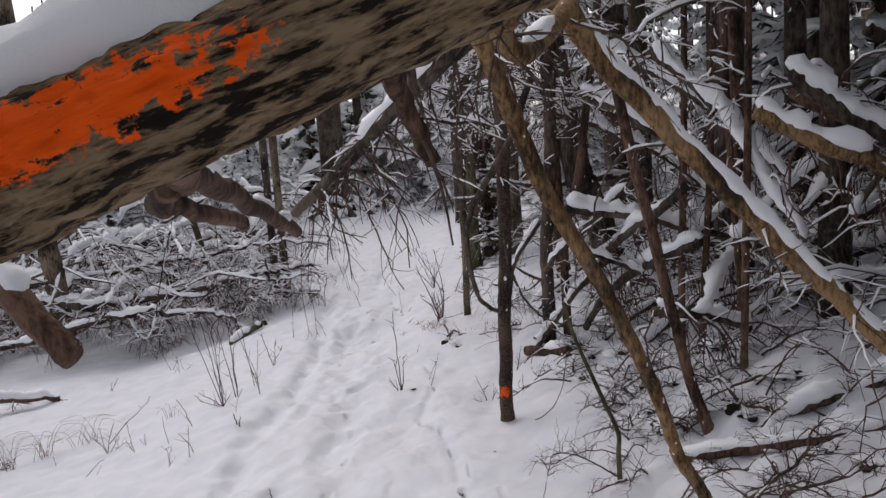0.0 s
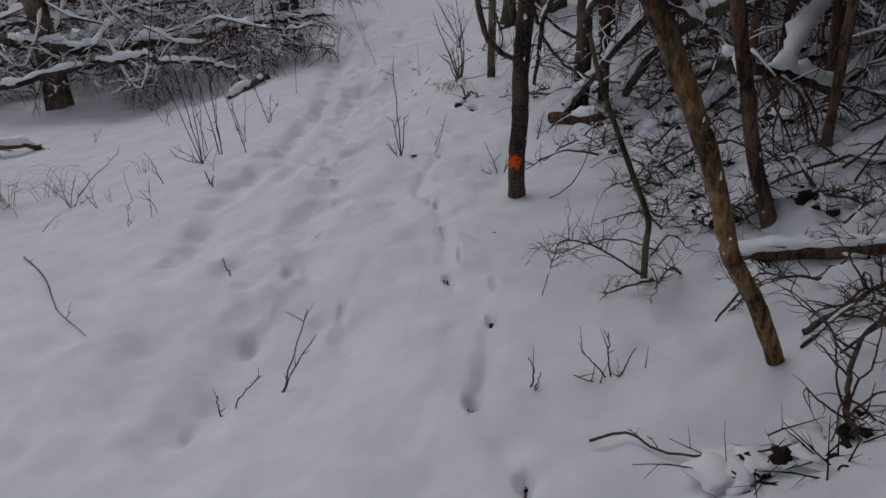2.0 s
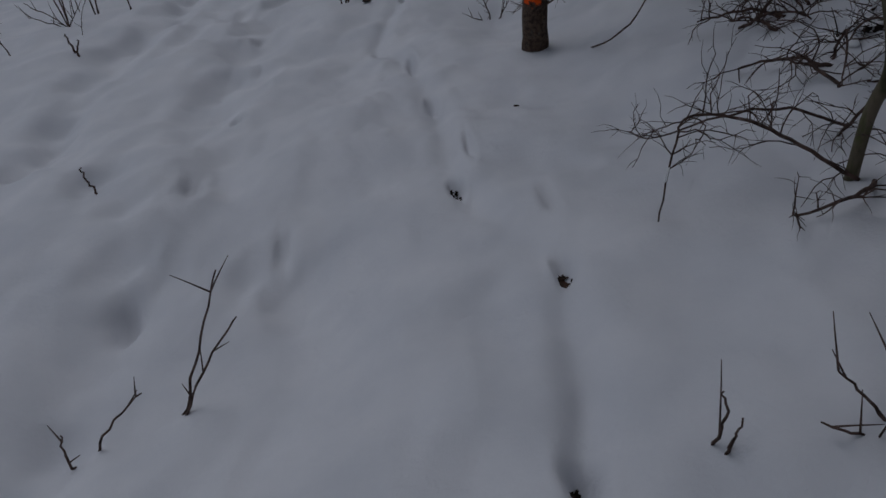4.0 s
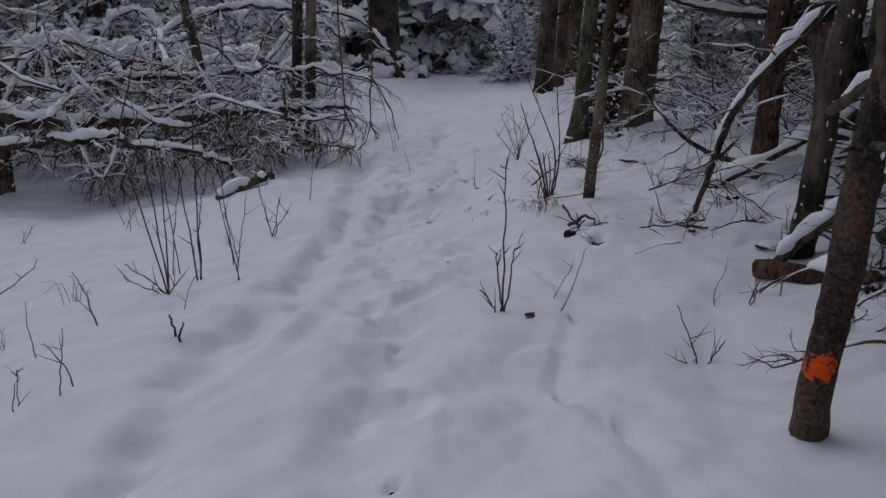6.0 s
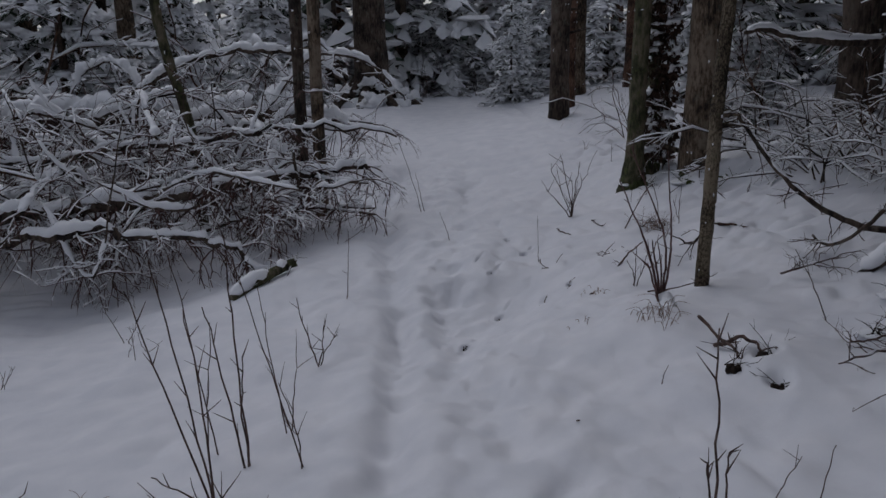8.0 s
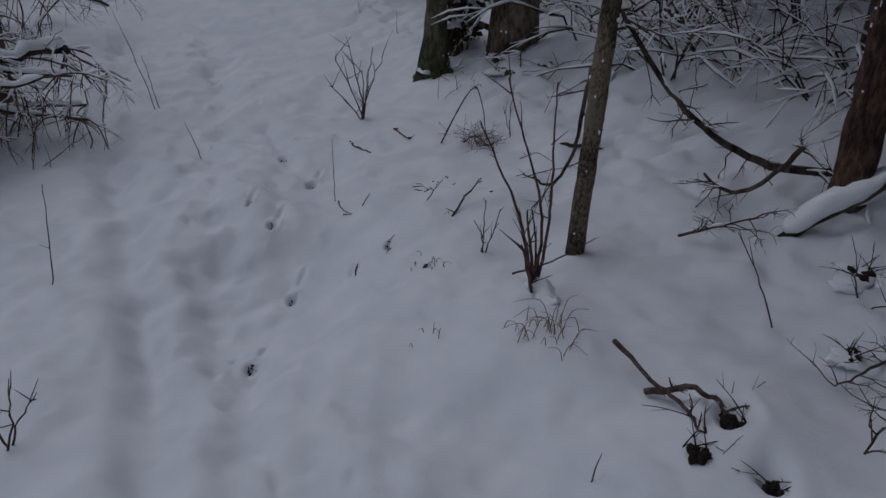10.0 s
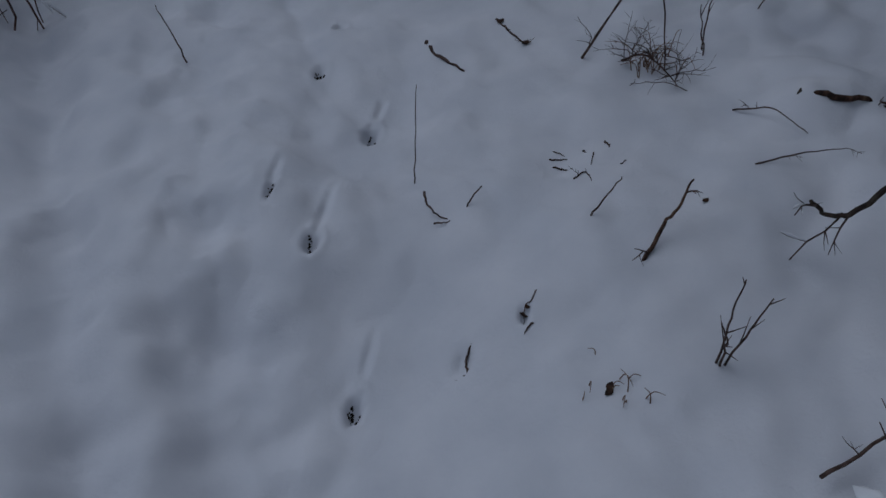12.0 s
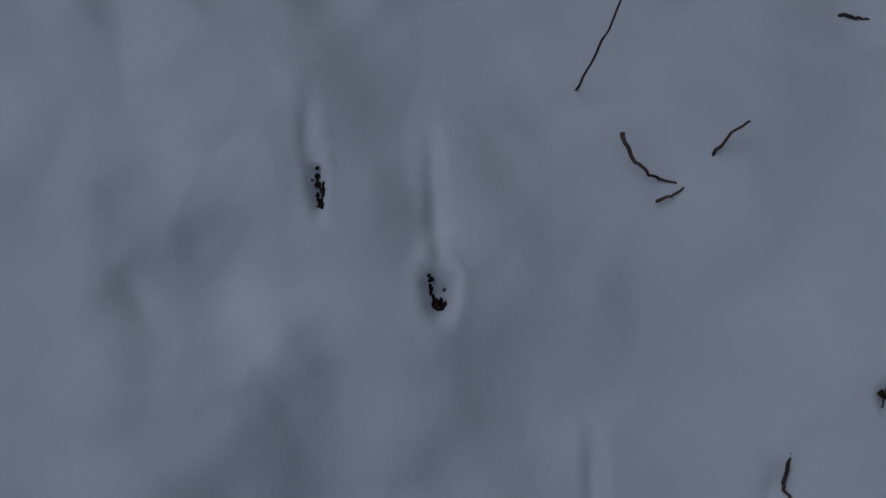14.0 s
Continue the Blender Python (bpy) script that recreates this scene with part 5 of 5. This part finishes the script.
lying_branch("thick broken stick leaning in the snow", [(-0.085, 12.219, -0.02), (0.002, 12.275, 0.03), (0.089, 12.321, 0.08), (0.19, 12.407, 0.12)], 0.009, 910, 2, 0.1, BARK_RED, "broken_stick", snow=0)
lying_branch("thin twig lying at the shrub's foot", [(-0.106, 11.322, 0.05), (0.2, 11.378, 0.06), (0.421, 11.426, 0.08)], 0.006, 911, 3, 0.06)
lying_branch("twiggy branch on the snow", [(0.85, 11.25, 0.06), (1.0, 11.1, 0.1), (1.15, 10.95, 0.16)], 0.009, 912, 12, 0.25)
lying_branch("dead weed stalks bent into the snow", [(0.5, 13.4, 0.01), (0.56, 13.3, 0.08), (0.6, 13.1, 0.02)], 0.006, 913, 26, 0.2)
lying_branch("bent dead twig like a tripod", [(0.37, 13.53, 0.0), (0.6, 13.46, 0.4), (0.63, 13.25, 0.02)], 0.007, 914, 6, 0.15)
limb("curved branch leaning to the trunk", [(0.39, 12.08, 0.19), (0.44, 12.05, 0.15), (0.5, 12.01, 0.17), (0.55, 11.94, 0.36), (0.46, 11.74, 0.68), (0.37, 11.56, 0.98)], 0.006, 0.013, BARK_DARK, 65, 6, 0.3, 0.008, length=0.2, droop=0.2)
for k, (x, y) in enumerate(((0.55, 12.5), (0.7, 12.85), (0.9, 9.9), (0.5, 9.2), (1.1, 9.4), (0.9, 6.0), (1.2, 6.4), (1.5, 5.0), (1.3, 4.2), (1.5, 3.4), (0.9, 5.3), (1.9, 4.4), (0.8, 7.4), (1.2, 7.3))):
    r = random.Random(930 + k)
    a = r.random() * 6.28
    lying_branch("small dark twig half buried in snow", [(x, y, 0), (x + 0.15 * math.cos(a), y + 0.15 * math.sin(a), 0.04), (x + 0.32 * math.cos(a), y + 0.32 * math.sin(a), 0.02)], 0.008 if x > 0.8 else 0.004, 950 + k, 8 if x > 0.8 else 2, 0.25 if x > 0.8 else 0.06)

lying_branch("strip of dark bark half buried in snow", [(0.868, 12.74, -0.004), (1.0, 12.615, 0.008), (1.124, 12.54, -0.004)], 0.018, 916, 2, 0.08, BARK_RED, "bark_strip", snow=0.0)

BITS = (((-0.025, 12.982), (-0.008, 12.953), (0.001, 12.932)), ((-0.06, 12.943), (-0.028, 12.923), (0.001, 12.913)), ((-0.067, 12.897), (-0.045, 12.872), (-0.027, 12.853)), ((0.103, 12.888), (0.077, 12.853), (0.056, 12.82)),
        ((0.072, 12.925), (0.075, 12.914), (0.081, 12.906)), ((0.169, 12.926), (0.171, 12.903), (0.17, 12.885)), ((0.16, 12.775), (0.175, 12.779), (0.191, 12.788)), ((-0.049, 12.762), (0.008, 12.782), (-0.004, 12.704)),
        ((-0.661, 12.25), (-0.697, 12.199), (-0.703, 12.171), (-0.741, 12.161)), ((-0.414, 12.305), (-0.447, 12.269), (-0.469, 12.267), (-0.483, 12.227)), ((-0.473, 12.196), (-0.492, 12.189), (-0.513, 12.173)),
        ((-0.2, 14.04), (-0.2, 13.9), (-0.14, 13.7)), ((0.16, 14.03), (0.18, 13.9), (0.2, 13.76)))
for k, bit in enumerate(BITS):
    lying_branch("bit of dark twig half sunk in the snow", [(x, y, 0.004 if 0 < i < len(bit) - 1 else 0.0) for i, (x, y) in enumerate(bit)], (0.0028 + 0.001 * (k % 3)) * (2.5 if k > 10 else 1.0), 1100 + k, 3 if k in (7, 12) else 0, 0.04, TWIG, snow=0.0)
lying_branch("curved dark twig resting on the snow", [(-0.6, 12.93, 0.06), (-0.6, 12.86, 0.035), (-0.575, 12.82, 0.01), (-0.547, 12.79, 0.0)], 0.005, 1120, 0, 0.02, TWIG, snow=0.0)
lying_branch("short dark twig resting on the snow", [(-0.61, 12.78, 0.02), (-0.577, 12.778, 0.012), (-0.543, 12.774, 0.0)], 0.004, 1121, 0, 0.02, TWIG, snow=0.0)

# grass tufts
for k, (x, y, n, h) in enumerate(((-0.19, 10.75, 16, 0.14), (-0.3, 10.78, 8, 0.12), (-0.17, 10.62, 9, 0.1), (-0.38, 11.85, 12, 0.05), (-0.6, 11.12, 5, 0.05), (0.56, 13.3, 30, 0.12), (-4.9, 9.1, 18, 0.4), (-4.5, 9.3, 14, 0.35), (-5.3, 9.0, 14, 0.4), (-3.5, 9.3, 8, 0.2))):
    r = random.Random(980 + k)
    ob = thing("grass_tuft", "tuft of dry straw-coloured grass in the snow", "dry grass", "tufts of grass", "stuff")
    sh = Shape()
    for _ in range(n):
        a, q = r.random() * 6.28, h * (0.5 + r.random())
        fx, fy = x + r.gauss(0, 0.05), y + r.gauss(0, 0.05)
        z = top(fx, fy)
        line = smooth([(fx, fy, z - 0.02), (fx + 0.3 * q * math.cos(a), fy + 0.3 * q * math.sin(a), z + 0.6 * q), (fx + 0.9 * q * math.cos(a), fy + 0.9 * q * math.sin(a), z + 0.5 * q)], 4)
        sh.tube(line, taper(len(line), 0.0028, 0.001), 3)
    part("blades", sh, STRAW, ob)


def leaf(x, y, size, seed, label="small dead leaf on the snow"):
    r = random.Random(seed)
    sh = Shape()
    z = top(x, y)
    a = r.random() * 6.28
    c, s = math.cos(a), math.sin(a)
    rows = [(-1, 0.08), (-0.5, 0.5), (0, 0.6), (0.5, 0.42), (1, 0.03)]
    for u, w in rows:
        curl = 0.35 * size * u * u * r.random()
        for v in (-1, 0, 1):
            px, py = u * size, v * w * size
            sh.v.append((x + px * c - py * s, y + px * s + py * c, z + 0.004 + curl + abs(v) * 0.25 * w * size))
    n = len(sh.v)
    for i in range(4):
        for j in range(2):
            q = i * 3 + j
            sh.f.append((q, q + 1, q + 4, q + 3))
    base = list(sh.v)
    sh.v += [(px, py, pz - 0.0025) for px, py, pz in base]
    for i in range(4):
        for j in range(2):
            q = n + i * 3 + j
            sh.f.append((q, q + 3, q + 4, q + 1))
    me = sh.mesh("dead_leaf", LEAF)
    return tagged(new("dead_leaf", me), label, "leaf", "leaves on the snow")


leaf(-0.6, 8.3, 0.045, 1, "curled piece of brown bark on the snow")
for k, (x, y, s) in enumerate(((-0.47, 12.25, 0.022), (-0.462, 12.262, 0.016), (-0.355, 5.38, 0.03), (-0.37, 5.4, 0.02), (-0.14, 4.68, 0.035), (-0.15, 4.71, 0.03), (-0.28, 3.93, 0.035), (-0.12, 3.29, 0.035), (-0.375, 11.86, 0.02), (-0.39, 11.84, 0.018),
                                (-1.3, 6.69, 0.015), (-0.02, 6.05, 0.014), (0.17, 14.0, 0.025), (0.2, 13.77, 0.025), (-1.0, 9.7, 0.012), (0.263, 12.387, 0.016), (0.9, 8.9, 0.05), (1.05, 8.2, 0.06), (0.7, 9.6, 0.05))):
    leaf(x, y, s, 20 + k)


def dark_gap(x, y, size, seed, label, tall=1.0, mat=SOIL):
    """A clod of bare earth and litter in a hollow of the snow, with a lip of snow over it."""
    r = random.Random(seed)
    ob = thing("earth_clod", label, "earth clod")
    z = top(x, y)
    sh = Shape()
    for _ in range(6):
        sh.blob((x + r.gauss(0, size * 0.4), y + r.gauss(0, size * 0.3), z - size * 0.03), (size * (0.15 + 0.25 * r.random()), size * (0.15 + 0.2 * r.random()), size * tall * (0.1 + 0.12 * r.random())), r, 7, 10, 0.7)
    for _ in range(9):
        for path, rr, _ in grow(r, (x + r.gauss(0, size * 0.4), y + r.gauss(0, size * 0.4), z), (r.gauss(0, 1), r.gauss(0, 1), 0.6), size * (0.8 + 1.4 * r.random()), 0.004, 1, [], 0.4, 0.4, 2, 0.9, 0.04):
            sh.tube(path, rr, 3)
    part("clod", sh, mat, ob)
    white = Shape()
    for _ in range(4 if tall < 1.5 else 0):
        white.blob((x + r.gauss(0, size * 0.55), y + size * 0.4 + r.gauss(0, size * 0.4), z + size * 0.02), (size * (0.45 + 0.45 * r.random()), size * (0.4 + 0.4 * r.random()), size * (0.1 + 0.12 * r.random())), r, 9, 14, 0.7)
    if white.f:
        part("snow", white, SNOW_CAP, ob, "rounded pads of snow")


for k, (x, y, s) in enumerate(((0.035, 9.59, 0.11), (0.097, 9.88, 0.13), (-0.09, 9.8, 0.07), (0.54, 2.97, 0.13), (0.75, 2.95, 0.12), (0.95, 3.05, 0.1), (1.0, 15.05, 0.17), (1.31, 14.36, 0.14), (1.5, 14.75, 0.13), (1.7, 14.3, 0.15), (-6.0, 9.4, 0.14), (-5.5, 9.1, 0.16), (1.15, 5.0, 0.12), (1.5, 4.9, 0.14), (1.35, 4.5, 0.1),
                                (1.3, 9.0, 0.15), (1.7, 8.4, 0.2), (1.5, 7.3, 0.16), (2.2, 7.8, 0.2), (1.0, 7.0, 0.1), (2.0, 5.9, 0.16), (1.9, 9.6, 0.2), (0.8, 10.0, 0.08), (1.3, 10.4, 0.12))):
    dark_gap(x, y, s, 1000 + k, "dark earth and litter in a hollow of the snow", 2.0 if k < 3 else 1.45, MOSS if 5 < k < 10 else SOIL)


# dark clutter of twigs and litter on the bank
for k in range(42):
    r = random.Random(2000 + k)
    y = r.uniform(4.3, 10.5)
    x = r.uniform(0.95, 2.6) if y < 6 else r.uniform(0.75, 2.8)
    a = r.random() * 6.28
    l = r.uniform(0.25, 0.7)
    lying_branch("dark twiggy branch lying on the snowy bank", [(x, y, 0.02), (x + l * 0.5 * math.cos(a), y + l * 0.5 * math.sin(a), 0.05 + 0.1 * r.random()), (x + l * math.cos(a), y + l * math.sin(a), 0.03 + 0.12 * r.random())], 0.007 + 0.006 * r.random(), 2050 + k, 10, 0.22, TWIG, snow=0.6)
for k in range(26):
    r = random.Random(2200 + k)
    y = r.uniform(4.4, 10.5)
    x = r.uniform(1.0, 2.4) if y < 6 else r.uniform(0.85, 2.6)
    dark_gap(x, y, r.uniform(0.06, 0.15), 2250 + k, "dark earth and litter under a pad of snow")

# dense low twigs at the foot of the bank
for k in range(44):
    r = random.Random(2600 + k)
    y = r.uniform(3.2, 6.6)
    x = 0.62 + 0.25 * abs(y - 4.6) + r.random() ** 1.5 * 1.2
    a = r.random() * 6.28
    l = r.uniform(0.15, 0.4)
    lying_branch("tangled dark twig at the foot of the bank", [(x, y, 0.0), (x + l * 0.5 * math.cos(a), y + l * 0.5 * math.sin(a), 0.04 + 0.12 * r.random()), (x + l * math.cos(a), y + l * math.sin(a), 0.02 + 0.08 * r.random())], 0.005 + 0.004 * r.random(), 2650 + k, 9, 0.2, TWIG, snow=0.5)
for k in range(14):
    r = random.Random(2700 + k)
    y = r.uniform(3.1, 6.4)
    x = 0.72 + 0.25 * abs(y - 4.6) + r.random() * 0.9
    dark_gap(x, y, r.uniform(0.05, 0.11), 2720 + k, "dark earth and litter under a pad of snow")

# soil crumbs kicked up in the hoof prints
for k, (x, y) in enumerate(((-1.057, 12.868), (-1.072, 12.233), (-1.425, 11.594), (-.645, 13.489), (-1.15, 13.158), (-.36, 5.39), (-.14, 4.68), (-.28, 3.94), (-.12, 3.29), (-.734, 14.056))):
    r = random.Random(2300 + k)
    ob = thing("soil_crumbs", "dark wet soil and bits of litter in a hoof print", "soil crumbs", "crumbs in the hoof prints", "stuff")
    sh = Shape()
    long = 0.02 if k == 4 else 0.013
    for q in range(26):
        u, v = ((-0.014, 0.008) if q % 3 else (0.013, -0.012)) if k != 4 else (0, 0)
        u, v = u + r.gauss(0, 0.0055), v + r.gauss(0, long)
        px, py = x + u * 0.87 + v * 0.5, y + v * 0.87 - u * 0.5
        big = r.random() ** 2
        sh.blob((px, py, top(px, py) + 0.001), (0.003 + 0.007 * big, 0.003 + 0.008 * big, 0.002 + 0.005 * r.random()), r, 5, 7, 1.2)
    part("crumbs", sh, SOIL, ob)
